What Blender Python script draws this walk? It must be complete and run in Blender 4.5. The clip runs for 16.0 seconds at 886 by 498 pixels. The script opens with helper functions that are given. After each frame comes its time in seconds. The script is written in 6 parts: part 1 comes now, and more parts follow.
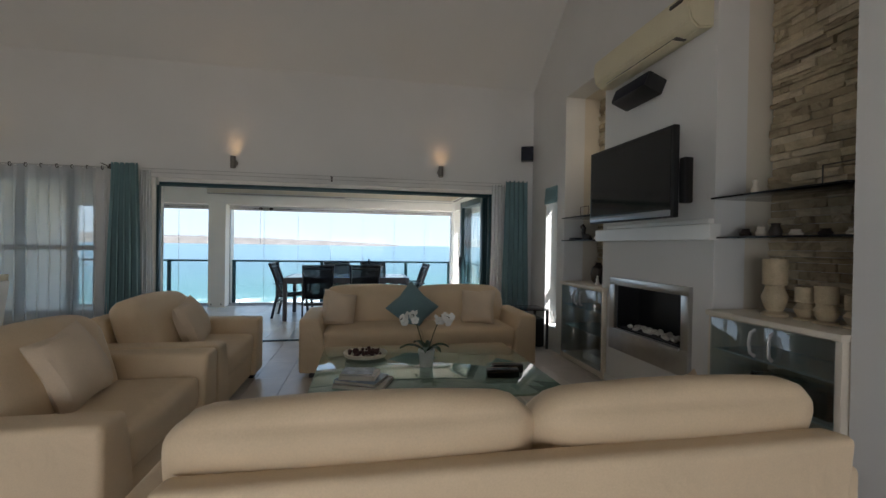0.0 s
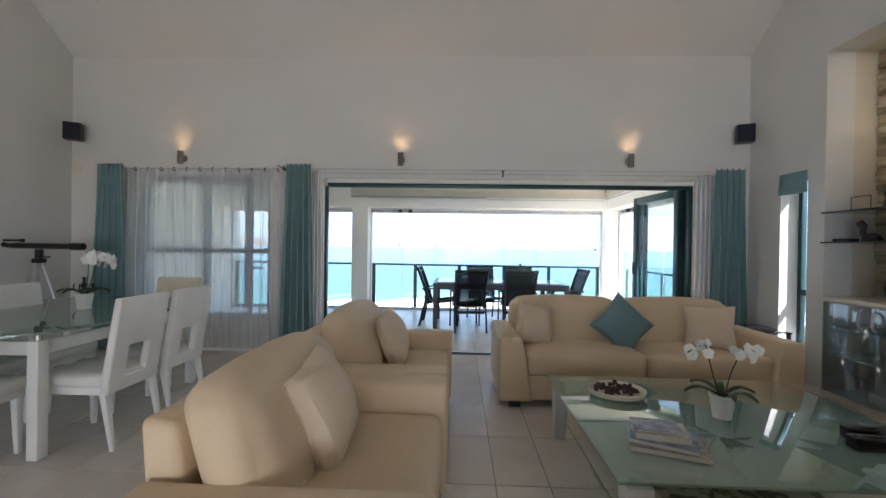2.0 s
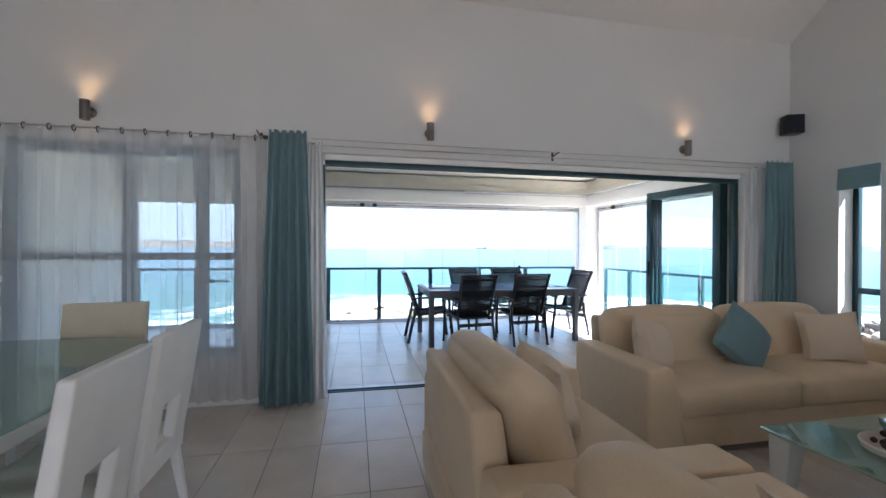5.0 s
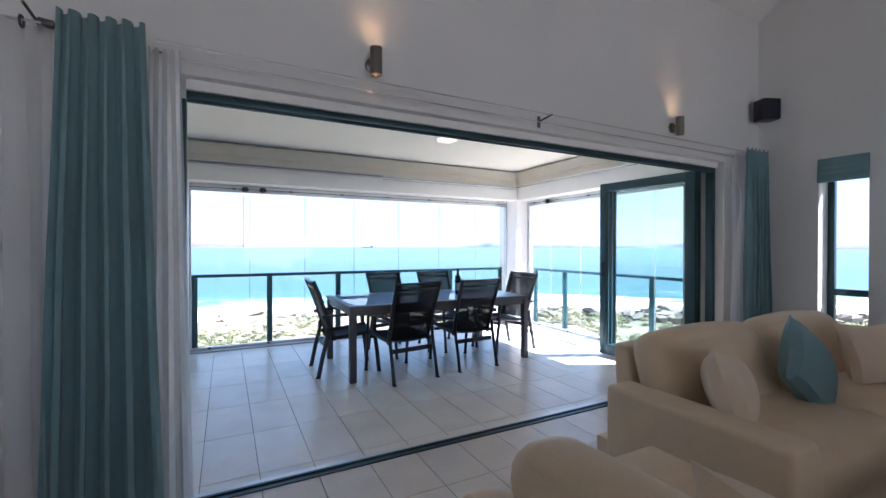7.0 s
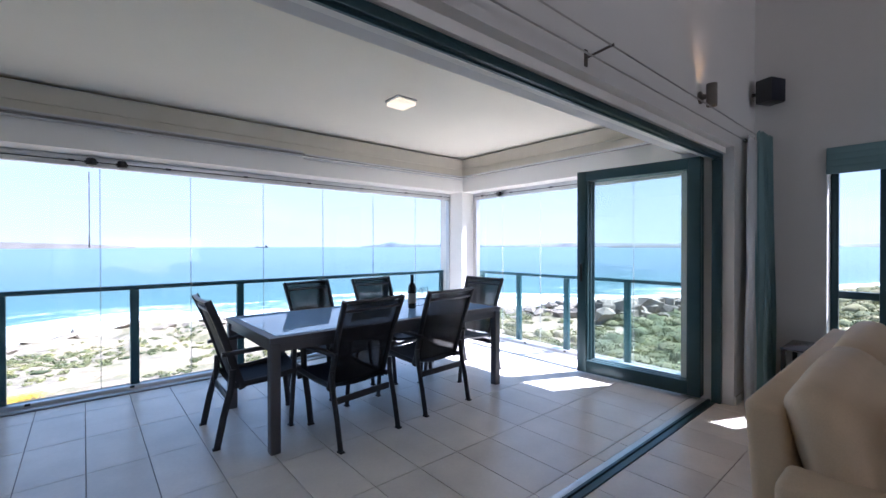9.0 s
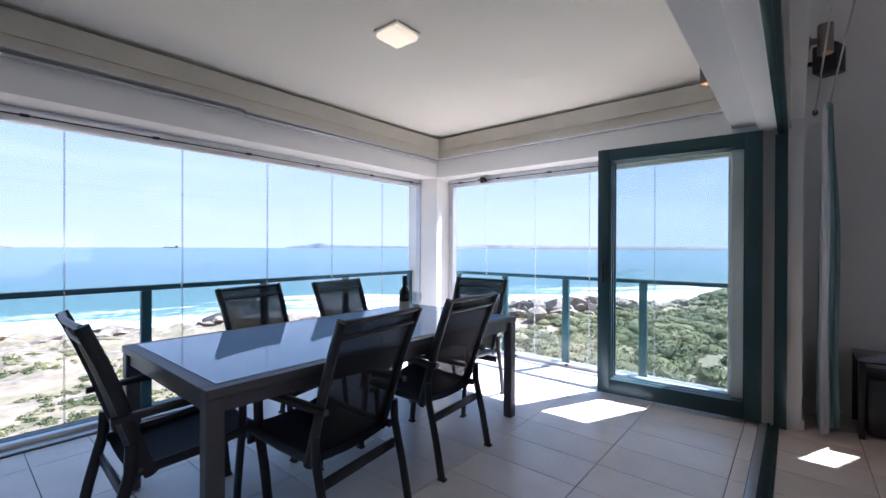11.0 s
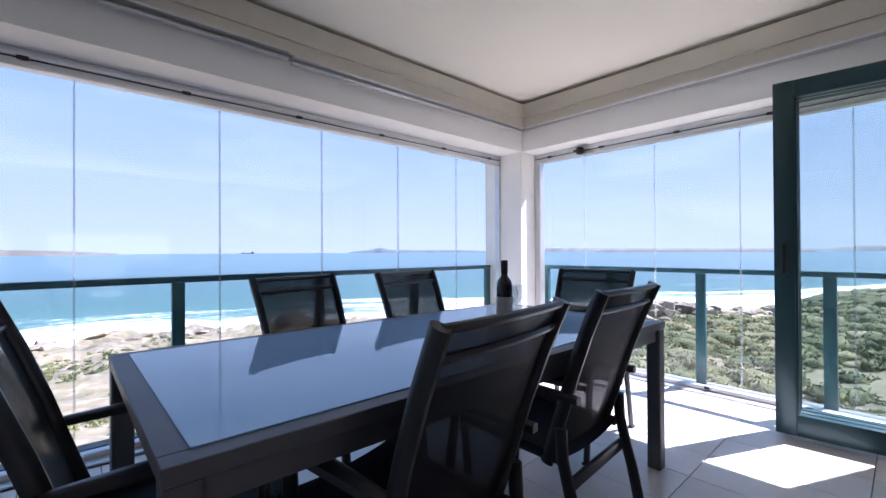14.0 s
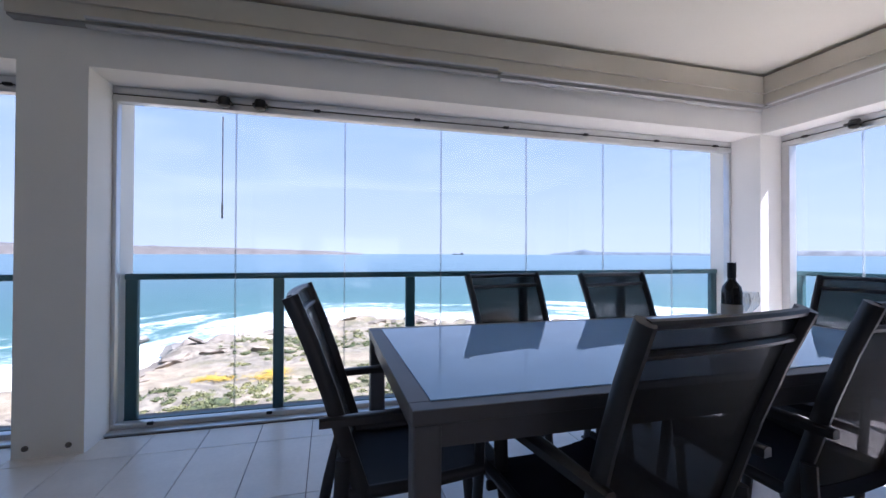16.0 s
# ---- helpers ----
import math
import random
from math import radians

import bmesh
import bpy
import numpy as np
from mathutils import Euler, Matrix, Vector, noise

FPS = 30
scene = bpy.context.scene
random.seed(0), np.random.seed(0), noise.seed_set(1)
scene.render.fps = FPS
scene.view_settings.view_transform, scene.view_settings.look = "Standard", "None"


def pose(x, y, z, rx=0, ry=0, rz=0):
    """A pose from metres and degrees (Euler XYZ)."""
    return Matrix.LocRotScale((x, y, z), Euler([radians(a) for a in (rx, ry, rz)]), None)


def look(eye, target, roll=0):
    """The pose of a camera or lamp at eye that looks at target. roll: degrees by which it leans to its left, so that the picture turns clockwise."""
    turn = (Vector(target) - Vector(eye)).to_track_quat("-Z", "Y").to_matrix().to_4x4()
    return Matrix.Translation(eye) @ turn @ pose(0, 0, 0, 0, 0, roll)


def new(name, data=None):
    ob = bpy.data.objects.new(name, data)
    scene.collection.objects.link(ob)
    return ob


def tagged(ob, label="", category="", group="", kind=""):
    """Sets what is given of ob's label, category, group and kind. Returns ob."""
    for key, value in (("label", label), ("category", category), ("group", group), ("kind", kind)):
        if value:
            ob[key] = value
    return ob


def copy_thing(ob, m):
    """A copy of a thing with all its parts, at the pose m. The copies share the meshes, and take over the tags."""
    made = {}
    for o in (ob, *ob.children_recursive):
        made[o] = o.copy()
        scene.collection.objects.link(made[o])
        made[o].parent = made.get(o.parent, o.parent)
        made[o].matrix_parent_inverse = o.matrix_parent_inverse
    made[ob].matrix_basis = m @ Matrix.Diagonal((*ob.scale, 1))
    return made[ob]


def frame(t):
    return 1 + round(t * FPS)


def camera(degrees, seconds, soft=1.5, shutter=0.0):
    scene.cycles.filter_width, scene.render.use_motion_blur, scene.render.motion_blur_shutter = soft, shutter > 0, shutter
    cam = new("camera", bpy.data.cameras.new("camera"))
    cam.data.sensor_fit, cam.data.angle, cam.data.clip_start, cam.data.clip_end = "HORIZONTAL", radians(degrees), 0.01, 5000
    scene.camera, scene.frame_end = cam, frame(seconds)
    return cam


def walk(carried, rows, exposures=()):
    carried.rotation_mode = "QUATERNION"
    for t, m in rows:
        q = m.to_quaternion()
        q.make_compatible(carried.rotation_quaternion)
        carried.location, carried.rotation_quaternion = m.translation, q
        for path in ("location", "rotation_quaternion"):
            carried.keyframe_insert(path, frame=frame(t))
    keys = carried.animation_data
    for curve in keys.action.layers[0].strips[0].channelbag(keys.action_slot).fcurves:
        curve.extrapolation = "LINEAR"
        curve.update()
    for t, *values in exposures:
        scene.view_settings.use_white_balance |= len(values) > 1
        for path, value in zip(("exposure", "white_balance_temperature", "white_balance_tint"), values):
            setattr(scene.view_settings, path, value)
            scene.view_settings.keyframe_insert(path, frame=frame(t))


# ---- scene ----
cam = camera(93.0, 16.0)
PATH = [
    (0, (0.241, 0.216, 1.317), (0.602, 2.183, 1.301), 0.9),
    (0.5, (0.059, 0.405, 1.293), (0.16, 2.402, 1.28), 0.9),
    (1, (-0.205, 0.609, 1.298), (-0.235, 2.609, 1.286), 0.9),
    (1.5, (-0.449, 0.816, 1.295), (-0.51, 2.815, 1.284), 0.9),
    (2, (-0.719, 1.012, 1.307), (-0.797, 3.011, 1.297), 0.9),
    (2.5, (-0.997, 1.165, 1.321), (-1.074, 3.163, 1.313), 0.9),
    (3, (-1.329, 1.314, 1.299), (-1.401, 3.313, 1.302), 0.9),
    (3.2, (-1.454, 1.374, 1.305), (-1.514, 3.373, 1.304), 0.8),
    (5.5, (-2.158, 2.605, 1.305), (-1.587, 4.522, 1.296), 0.2),
    (6, (-2.199, 2.982, 1.308), (-1.498, 4.855, 1.296), 0.1),
    (6.5, (-2.224, 3.37, 1.297), (-1.405, 5.195, 1.288), 0.2),
    (7, (-2.173, 3.7, 1.31), (-1.254, 5.476, 1.298), 0.1),
    (7.5, (-2.117, 4.038, 1.311), (-1.091, 5.755, 1.297), -0.0),
    (8, (-2.06, 4.357, 1.295), (-0.929, 6.007, 1.286), 0.2),
    (8.6, (-2.033, 4.718, 1.311), (-0.797, 6.291, 1.301), 0.1),
    (10.8, (-1.747, 5.965, 1.256), (-0.226, 7.264, 1.244), 0.1),
    (11, (-1.72, 6.063, 1.24), (-0.186, 7.346, 1.233), 0.2),
    (11.5, (-1.629, 6.278, 1.21), (-0.08, 7.543, 1.208), -0.3),
    (12, (-1.541, 6.456, 1.163), (0.029, 7.695, 1.159), -0.3),
    (12.5, (-1.448, 6.618, 1.13), (0.134, 7.842, 1.125), -0.1),
    (13, (-1.378, 6.758, 1.112), (0.203, 7.982, 1.11), -0.1),
    (13.5, (-1.327, 6.828, 1.105), (0.184, 8.139, 1.106), -0.3),
    (14, (-1.244, 6.812, 1.091), (0.097, 8.296, 1.103), -0.3),
    (14.5, (-1.183, 6.778, 1.075), (-0.052, 8.427, 1.091), -0.3),
    (15, (-1.191, 6.771, 1.067), (-0.25, 8.535, 1.085), -0.2),
    (15.5, (-1.236, 6.72, 1.083), (-0.512, 8.585, 1.101), -0.2),
    (16, (-1.305, 6.725, 1.082), (-0.782, 8.656, 1.103), 0.2),
]
EXPOSURES = [(0, 2.72, 6100, 13), (0.5, 3.08, 6050, 13), (1, 3.33, 5950, 14), (1.5, 3.42, 5900, 14), (3, 3.5, 5850, 15), (6, 3.27, 5500, 18), (8, 2.95, 5400, 21), (11, 2.55, 5500, 25), (16, 2.33, 5550, 27)]
walk(cam, [(t, look(eye, target, roll)) for t, eye, target, roll in PATH], EXPOSURES)

# ---- light ----
SUN_AZ, SUN_EL = 115.1, 54.7
world = bpy.data.worlds.new("sky_world")
scene.world = world
world.use_nodes = True
wn = world.node_tree.nodes
sky = wn.new("ShaderNodeTexSky")
sky.sky_type = "NISHITA"
sky.sun_disc = False
sky.sun_elevation = radians(SUN_EL)
sky.sun_rotation = radians(SUN_AZ)
sky.air_density, sky.dust_density, sky.ozone_density = 1.0, 0.0, 1.0
wn["Background"].inputs[1].default_value = 0.085
wl = world.node_tree.links
low = wn.new("ShaderNodeVectorMath")
low.operation = "MINIMUM"
haze, up, sep = wn.new("ShaderNodeMix"), wn.new("ShaderNodeMapRange"), wn.new("ShaderNodeSeparateXYZ")
co = wn.new("ShaderNodeTexCoord")
haze.data_type = "RGBA"
haze.inputs[6].default_value, haze.inputs[7].default_value = (1.85, 2.15, 2.36, 1), (0.82, 1.35, 2.15, 1)
up.inputs["From Min"].default_value, up.inputs["From Max"].default_value = 0.0, 0.42
wl.new(co.outputs["Generated"], sep.inputs[0]), wl.new(sep.outputs["Z"], up.inputs["Value"])
wl.new(up.outputs[0], haze.inputs[0]), wl.new(haze.outputs[2], low.inputs[1])
wl.new(sky.outputs[0], low.inputs[0])
mp, cn, cr, cm = wn.new("ShaderNodeMapping"), wn.new("ShaderNodeTexNoise"), wn.new("ShaderNodeMapRange"), wn.new("ShaderNodeMix")
mp.inputs["Scale"].default_value = (1.0, 1.0, 5.0)
cn.inputs["Scale"].default_value, cn.inputs["Detail"].default_value, cn.inputs["Distortion"].default_value = 2.2, 8, 0.8
for key, v in zip(("From Min", "From Max", "To Min", "To Max"), (0.48, 0.75, 0.0, 0.55)):
    cr.inputs[key].default_value = v
cm.data_type = "RGBA"
cm.inputs[7].default_value = (2.1, 2.4, 2.6, 1)
wl.new(co.outputs["Generated"], mp.inputs[0]), wl.new(mp.outputs[0], cn.inputs["Vector"]), wl.new(cn.outputs[0], cr.inputs["Value"])
wl.new(cr.outputs[0], cm.inputs[0]), wl.new(low.outputs[0], cm.inputs[6]), wl.new(cm.outputs[2], wn["Background"].inputs[0])

sun_data = bpy.data.lights.new("sun", "SUN")
sun_data.energy, sun_data.angle, sun_data.color = 3.4, radians(0.5), (1.0, 0.96, 0.9)
sun = new("sun", sun_data)
ca, sa, ce, se = math.cos(radians(SUN_AZ)), math.sin(radians(SUN_AZ)), math.cos(radians(SUN_EL)), math.sin(radians(SUN_EL))
sun.matrix_basis = look((30 * sa * ce, 30 * ca * ce, 30 * se), (0, 0, 0))


for wx, watts in ((-3.6, 2.4), (-0.2, 5.3)):
    ld = bpy.data.lights.new("window_daylight", "AREA")
    ld.shape, ld.size, ld.size_y, ld.energy, ld.color = "RECTANGLE", 2.7, 1.3, watts, (1.0, 0.95, 0.88)
    new("window_daylight", ld).matrix_basis = pose(wx, -2.62, 1.0, 68, 0, 0)


# ---- materials ----
def nodes_of(name):
    m = bpy.data.materials.new(name)
    m.use_nodes = True
    t = m.node_tree
    return m, t, t.nodes["Principled BSDF"]


def mat(name, color, rough=0.6, metal=0.0, var=0.08, scale=6.0, fine=60.0, bump=0.1, dist=0.002, coat=0.0, spec=0.5, per_object=0.0):
    """A plain surface with broad and fine variation and fine relief, at real-world size."""
    m, t, b = nodes_of(name)
    n, l = t.nodes, t.links
    co = n.new("ShaderNodeTexCoord")
    geo = n.new("ShaderNodeNewGeometry")
    big, small = n.new("ShaderNodeTexNoise"), n.new("ShaderNodeTexNoise")
    big.inputs["Scale"].default_value, small.inputs["Scale"].default_value = scale, fine
    big.inputs["Detail"].default_value = 4
    l.new(geo.outputs["Position"], big.inputs["Vector"]), l.new(geo.outputs["Position"], small.inputs["Vector"])
    mix = n.new("ShaderNodeMath")
    mix.operation = "MULTIPLY_ADD"
    mix.inputs[1].default_value = 0.35
    l.new(small.outputs[0], mix.inputs[0]), l.new(big.outputs[0], mix.inputs[2])
    ramp = n.new("ShaderNodeMapRange")
    ramp.inputs["From Min"].default_value, ramp.inputs["From Max"].default_value = 0.4, 0.95
    ramp.inputs["To Min"].default_value, ramp.inputs["To Max"].default_value = 1 - var, 1 + var
    l.new(mix.outputs[0], ramp.inputs["Value"])
    val = ramp.outputs[0]
    if per_object:
        oi = n.new("ShaderNodeObjectInfo")
        r2 = n.new("ShaderNodeMapRange")
        r2.inputs["To Min"].default_value, r2.inputs["To Max"].default_value = 1 - per_object, 1 + per_object
        l.new(oi.outputs["Random"], r2.inputs["Value"])
        mm = n.new("ShaderNodeMath")
        mm.operation = "MULTIPLY"
        l.new(val, mm.inputs[0]), l.new(r2.outputs[0], mm.inputs[1])
        val = mm.outputs[0]
    hsv = n.new("ShaderNodeHueSaturation")
    hsv.inputs["Color"].default_value = (*color, 1)
    l.new(val, hsv.inputs["Value"])
    l.new(hsv.outputs[0], b.inputs["Base Color"])
    b.inputs["Roughness"].default_value, b.inputs["Metallic"].default_value = rough, metal
    b.inputs["Specular IOR Level"].default_value = spec
    if coat:
        b.inputs["Coat Weight"].default_value = coat
    if bump:
        bu = n.new("ShaderNodeBump")
        bu.inputs["Strength"].default_value, bu.inputs["Distance"].default_value = bump, dist
        l.new(small.outputs[0], bu.inputs["Height"])
        l.new(bu.outputs[0], b.inputs["Normal"])
    return m


def glass(name, tint=(0.93, 0.97, 0.96), gloss=0.05, rough=0.0, solid=0.0, body=(0.5, 0.6, 0.58)):
    """A thin clear pane: what is behind it, tinted, with a mirror gloss that grows at grazing angles."""
    m, t, b = nodes_of(name)
    n, l = t.nodes, t.links
    n.remove(b)
    out = n["Material Output"]
    tr, gl, mx, fr = n.new("ShaderNodeBsdfTransparent"), n.new("ShaderNodeBsdfGlossy"), n.new("ShaderNodeMixShader"), n.new("ShaderNodeLayerWeight")
    fr.inputs["Blend"].default_value = 0.5
    pw = n.new("ShaderNodeMath")
    pw.operation = "POWER"
    pw.inputs[1].default_value = 5.0
    l.new(fr.outputs["Facing"], pw.inputs[0])
    add = n.new("ShaderNodeMath")
    add.operation = "MULTIPLY_ADD"
    add.inputs[1].default_value, add.inputs[2].default_value = 0.85, gloss
    add.use_clamp = True
    l.new(pw.outputs[0], add.inputs[0])
    tr.inputs[0].default_value = (*tint, 1)
    gl.inputs["Roughness"].default_value = rough
    src = tr.outputs[0]
    if solid:
        di, m2 = n.new("ShaderNodeBsdfDiffuse"), n.new("ShaderNodeMixShader")
        di.inputs[0].default_value = (*body, 1)
        m2.inputs[0].default_value = solid
        l.new(tr.outputs[0], m2.inputs[1]), l.new(di.outputs[0], m2.inputs[2])
        src = m2.outputs[0]
    l.new(add.outputs[0], mx.inputs[0]), l.new(src, mx.inputs[1]), l.new(gl.outputs[0], mx.inputs[2])
    l.new(mx.outputs[0], out.inputs[0])
    return m


def glow(name, color, strength):
    m, t, b = nodes_of(name)
    b.inputs["Base Color"].default_value = (*color, 1)
    b.inputs["Emission Color"].default_value = (*color, 1)
    b.inputs["Emission Strength"].default_value = strength
    return m


def fabric(name, color, see=0.0, thin=0.0, weave=900.0, rough=0.85, var=0.06, sheen=0.15, fold=0.0):
    """Woven cloth; see: how much shows through between the threads, thin: how much light passes."""
    m, t, b = nodes_of(name)
    n, l = t.nodes, t.links
    geo = n.new("ShaderNodeNewGeometry")
    big, small = n.new("ShaderNodeTexNoise"), n.new("ShaderNodeTexNoise")
    big.inputs["Scale"].default_value, small.inputs["Scale"].default_value = 4.0, weave / 4
    l.new(geo.outputs["Position"], big.inputs["Vector"]), l.new(geo.outputs["Position"], small.inputs["Vector"])
    add = n.new("ShaderNodeMath")
    add.operation = "ADD"
    l.new(big.outputs[0], add.inputs[0]), l.new(small.outputs[0], add.inputs[1])
    mr = n.new("ShaderNodeMapRange")
    mr.inputs["From Min"].default_value, mr.inputs["From Max"].default_value = 0.7, 1.3
    mr.inputs["To Min"].default_value, mr.inputs["To Max"].default_value = 1 - var, 1 + var
    l.new(add.outputs[0], mr.inputs["Value"])
    hsv = n.new("ShaderNodeHueSaturation")
    hsv.inputs["Color"].default_value = (*color, 1)
    l.new(mr.outputs[0], hsv.inputs["Value"])
    l.new(hsv.outputs[0], b.inputs["Base Color"])
    b.inputs["Roughness"].default_value = rough
    b.inputs["Sheen Weight"].default_value = sheen
    b.inputs["Specular IOR Level"].default_value = 0.2
    bu = n.new("ShaderNodeBump")
    bu.inputs["Strength"].default_value, bu.inputs["Distance"].default_value = 0.25, 0.001
    l.new(small.outputs[0], bu.inputs["Height"])
    if fold:
        wr = n.new("ShaderNodeTexNoise")
        wr.inputs["Scale"].default_value, wr.inputs["Detail"].default_value, wr.inputs["Distortion"].default_value = 5.0, 3.0, 0.6
        l.new(geo.outputs["Position"], wr.inputs["Vector"])
        b2 = n.new("ShaderNodeBump")
        b2.inputs["Strength"].default_value, b2.inputs["Distance"].default_value = fold, 0.03
        l.new(wr.outputs[0], b2.inputs["Height"]), l.new(b2.outputs[0], bu.inputs["Normal"])
    l.new(bu.outputs[0], b.inputs["Normal"])
    src = b.outputs[0]
    if thin:
        tl, m1 = n.new("ShaderNodeBsdfTranslucent"), n.new("ShaderNodeMixShader")
        l.new(hsv.outputs[0], tl.inputs[0])
        m1.inputs[0].default_value = thin
        l.new(src, m1.inputs[1]), l.new(tl.outputs[0], m1.inputs[2])
        src = m1.outputs[0]
    if see:
        tr, m2 = n.new("ShaderNodeBsdfTransparent"), n.new("ShaderNodeMixShader")
        m2.inputs[0].default_value = see
        l.new(src, m2.inputs[1]), l.new(tr.outputs[0], m2.inputs[2])
        src = m2.outputs[0]
    l.new(src, n["Material Output"].inputs[0])
    return m


WALL = mat("wall_paint", (0.7, 0.69, 0.665), 0.85, var=0.03, scale=1.5, fine=120, bump=0.12, dist=0.001)
CEIL = mat("ceiling_paint", (0.72, 0.71, 0.68), 0.9, var=0.03, scale=1.2, fine=90, bump=0.08, dist=0.001)
PLASTER = mat("balcony_plaster", (0.88, 0.86, 0.81), 0.85, var=0.03, scale=2, fine=140, bump=0.25, dist=0.001)
BEIGE_WALL = mat("niche_paint", (0.66, 0.6, 0.5), 0.85, var=0.03, scale=2, fine=120)
OUT_TILE = mat("balcony_tile", (0.76, 0.725, 0.68), 0.26, var=0.09, scale=3.5, fine=45, bump=0.12, dist=0.0015, per_object=0.05)
TILE = mat("floor_tile", (0.66, 0.595, 0.53), 0.26, var=0.09, scale=3.5, fine=45, bump=0.12, dist=0.0015, per_object=0.05)
GROUT = mat("tile_grout", (0.2, 0.18, 0.17), 0.9, var=0.15, scale=20, fine=200, bump=0.4)
TEAL_FRAME = mat("dark_teal_aluminium", (0.022, 0.058, 0.068), 0.35, 0.2, var=0.12, scale=3, fine=200, bump=0.03)
RAIL_TEAL = mat("rail_teal", (0.03, 0.1, 0.115), 0.4, 0.2, var=0.1, scale=3, fine=200, bump=0.03)
GREY_FRAME = mat("grey_blue_window_frame", (0.1, 0.13, 0.17), 0.45, 0.1, var=0.08, scale=3, fine=200, bump=0.03)
ALU = mat("brushed_aluminium", (0.62, 0.62, 0.62), 0.35, 0.7, var=0.06, scale=8, fine=300, bump=0.03)
STEEL = mat("brushed_steel", (0.5, 0.49, 0.47), 0.3, 1.0, var=0.08, scale=10, fine=400, bump=0.05)
DARK_METAL = mat("dark_steel", (0.12, 0.11, 0.1), 0.4, 0.8, var=0.1, scale=10, fine=300, bump=0.05)
SOFA = fabric("cream_sofa_leatherette", (0.7, 0.545, 0.36), rough=0.55, var=0.05, weave=700, sheen=0.1, fold=0.35)
PILLOW = fabric("cream_pillow_cloth", (0.7, 0.57, 0.42), rough=0.8, var=0.06, weave=900, fold=0.35)
TEAL_PILLOW = fabric("teal_pillow_cloth", (0.17, 0.27, 0.29), rough=0.75, var=0.08, weave=900, fold=0.3)
TEAL_CLOTH = fabric("teal_curtain_cloth", (0.22, 0.35, 0.37), thin=0.2, rough=0.7, var=0.08, weave=1200)
SHEER = fabric("white_sheer_cloth", (0.96, 0.96, 0.97), see=0.48, thin=0.9, rough=0.9, var=0.04, weave=1500)
MESH = fabric("black_sling_mesh", (0.014, 0.015, 0.019), see=0.22, rough=0.6, var=0.1, weave=1500, sheen=0.0)
SLING = fabric("black_sling_seat", (0.018, 0.02, 0.03), rough=0.6, var=0.1, weave=1500, sheen=0.0)
WHITE_PAINT = mat("white_lacquer", (0.78, 0.77, 0.73), 0.35, var=0.03, scale=5, fine=150, bump=0.04, coat=0.2)
WHITE_LEATHER = mat("white_chair_leather", (0.76, 0.74, 0.69), 0.5, var=0.04, scale=8, fine=250, bump=0.15, dist=0.001)
CREAM_LEATHER = mat("cream_chair_leather", (0.72, 0.65, 0.5), 0.5, var=0.04, scale=8, fine=250, bump=0.15, dist=0.001)
CREAM_WOOD = mat("cream_painted_wood", (0.72, 0.65, 0.54), 0.45, var=0.05, scale=5, fine=90, bump=0.06)
GUNMETAL = mat("gunmetal_powder_coat", (0.034, 0.035, 0.04), 0.36, 0.3, var=0.1, scale=6, fine=500, bump=0.08, dist=0.0006)
TABLE_FRAME = mat("table_frame_grey", (0.1, 0.1, 0.112), 0.45, 0.15, var=0.08, scale=6, fine=500, bump=0.06, dist=0.0006)
BLACK_PLASTIC = mat("black_plastic", (0.012, 0.012, 0.013), 0.4, var=0.15, scale=12, fine=300, bump=0.05)
BLACK_GLOSS = mat("black_gloss", (0.006, 0.006, 0.007), 0.08, var=0.1, scale=5, fine=80, bump=0.0)
CLEAR = glass("clear_glass")
BALCONY_GLASS = glass("balcony_glass", (0.95, 0.98, 0.98), 0.03)
RAIL_GLASS = glass("rail_glass", (0.9, 0.96, 0.96), 0.04)
EDGE_GLASS = mat("glass_edge", (0.55, 0.66, 0.68), 0.25, var=0.05, bump=0)
# milky table glass; the blue base colour also carries reflected sky
SKY_FROST = mat("frosted_glass_with_sky", (0.29, 0.5, 0.8), 0.03, var=0.03, scale=2, fine=20, bump=0.0, coat=0.0, spec=0.4)
GREEN_GLASS = glass("green_table_glass", (0.62, 0.8, 0.73), 0.22, solid=0.36, body=(0.5, 0.7, 0.62))
JOINT_GLASS = glass("pane_joint", (0.92, 0.94, 0.95), 0.08, solid=0.22, body=(0.8, 0.82, 0.82))
STEMWARE = glass("stemware", (0.9, 0.93, 0.94), 0.16)
LAMP_METAL = mat("bronze_steel", (0.22, 0.2, 0.18), 0.35, 0.9, var=0.1, scale=10, fine=300, bump=0.05)
SMOKE_GLASS = glass("smoked_glass", (0.8, 0.86, 0.88), 0.14)


# ---- mesh helpers ----
def box(bm, x0, x1, y0, y1, z0, z1, bevel=0.0, seg=2):
    vs = [bm.verts.new((x, y, z)) for x in (x0, x1) for y in (y0, y1) for z in (z0, z1)]
    fs = [bm.faces.new([vs[i] for i in f]) for f in ((0, 1, 3, 2), (4, 6, 7, 5), (0, 4, 5, 1), (2, 3, 7, 6), (0, 2, 6, 4), (1, 5, 7, 3))]
    if bevel:
        es = list({e for f in fs for e in f.edges})
        bmesh.ops.bevel(bm, geom=es, offset=bevel, segments=seg, profile=0.5, affect="EDGES")
    return vs


def prism(bm, pts, z0, z1):
    """A flat outline (x, y), raised from z0 to z1."""
    lo, hi = [bm.verts.new((x, y, z0)) for x, y in pts], [bm.verts.new((x, y, z1)) for x, y in pts]
    n = len(pts)
    bm.faces.new(lo[::-1]), bm.faces.new(hi)
    for i in range(n):
        bm.faces.new((lo[i], lo[(i + 1) % n], hi[(i + 1) % n], hi[i]))
    return lo + hi


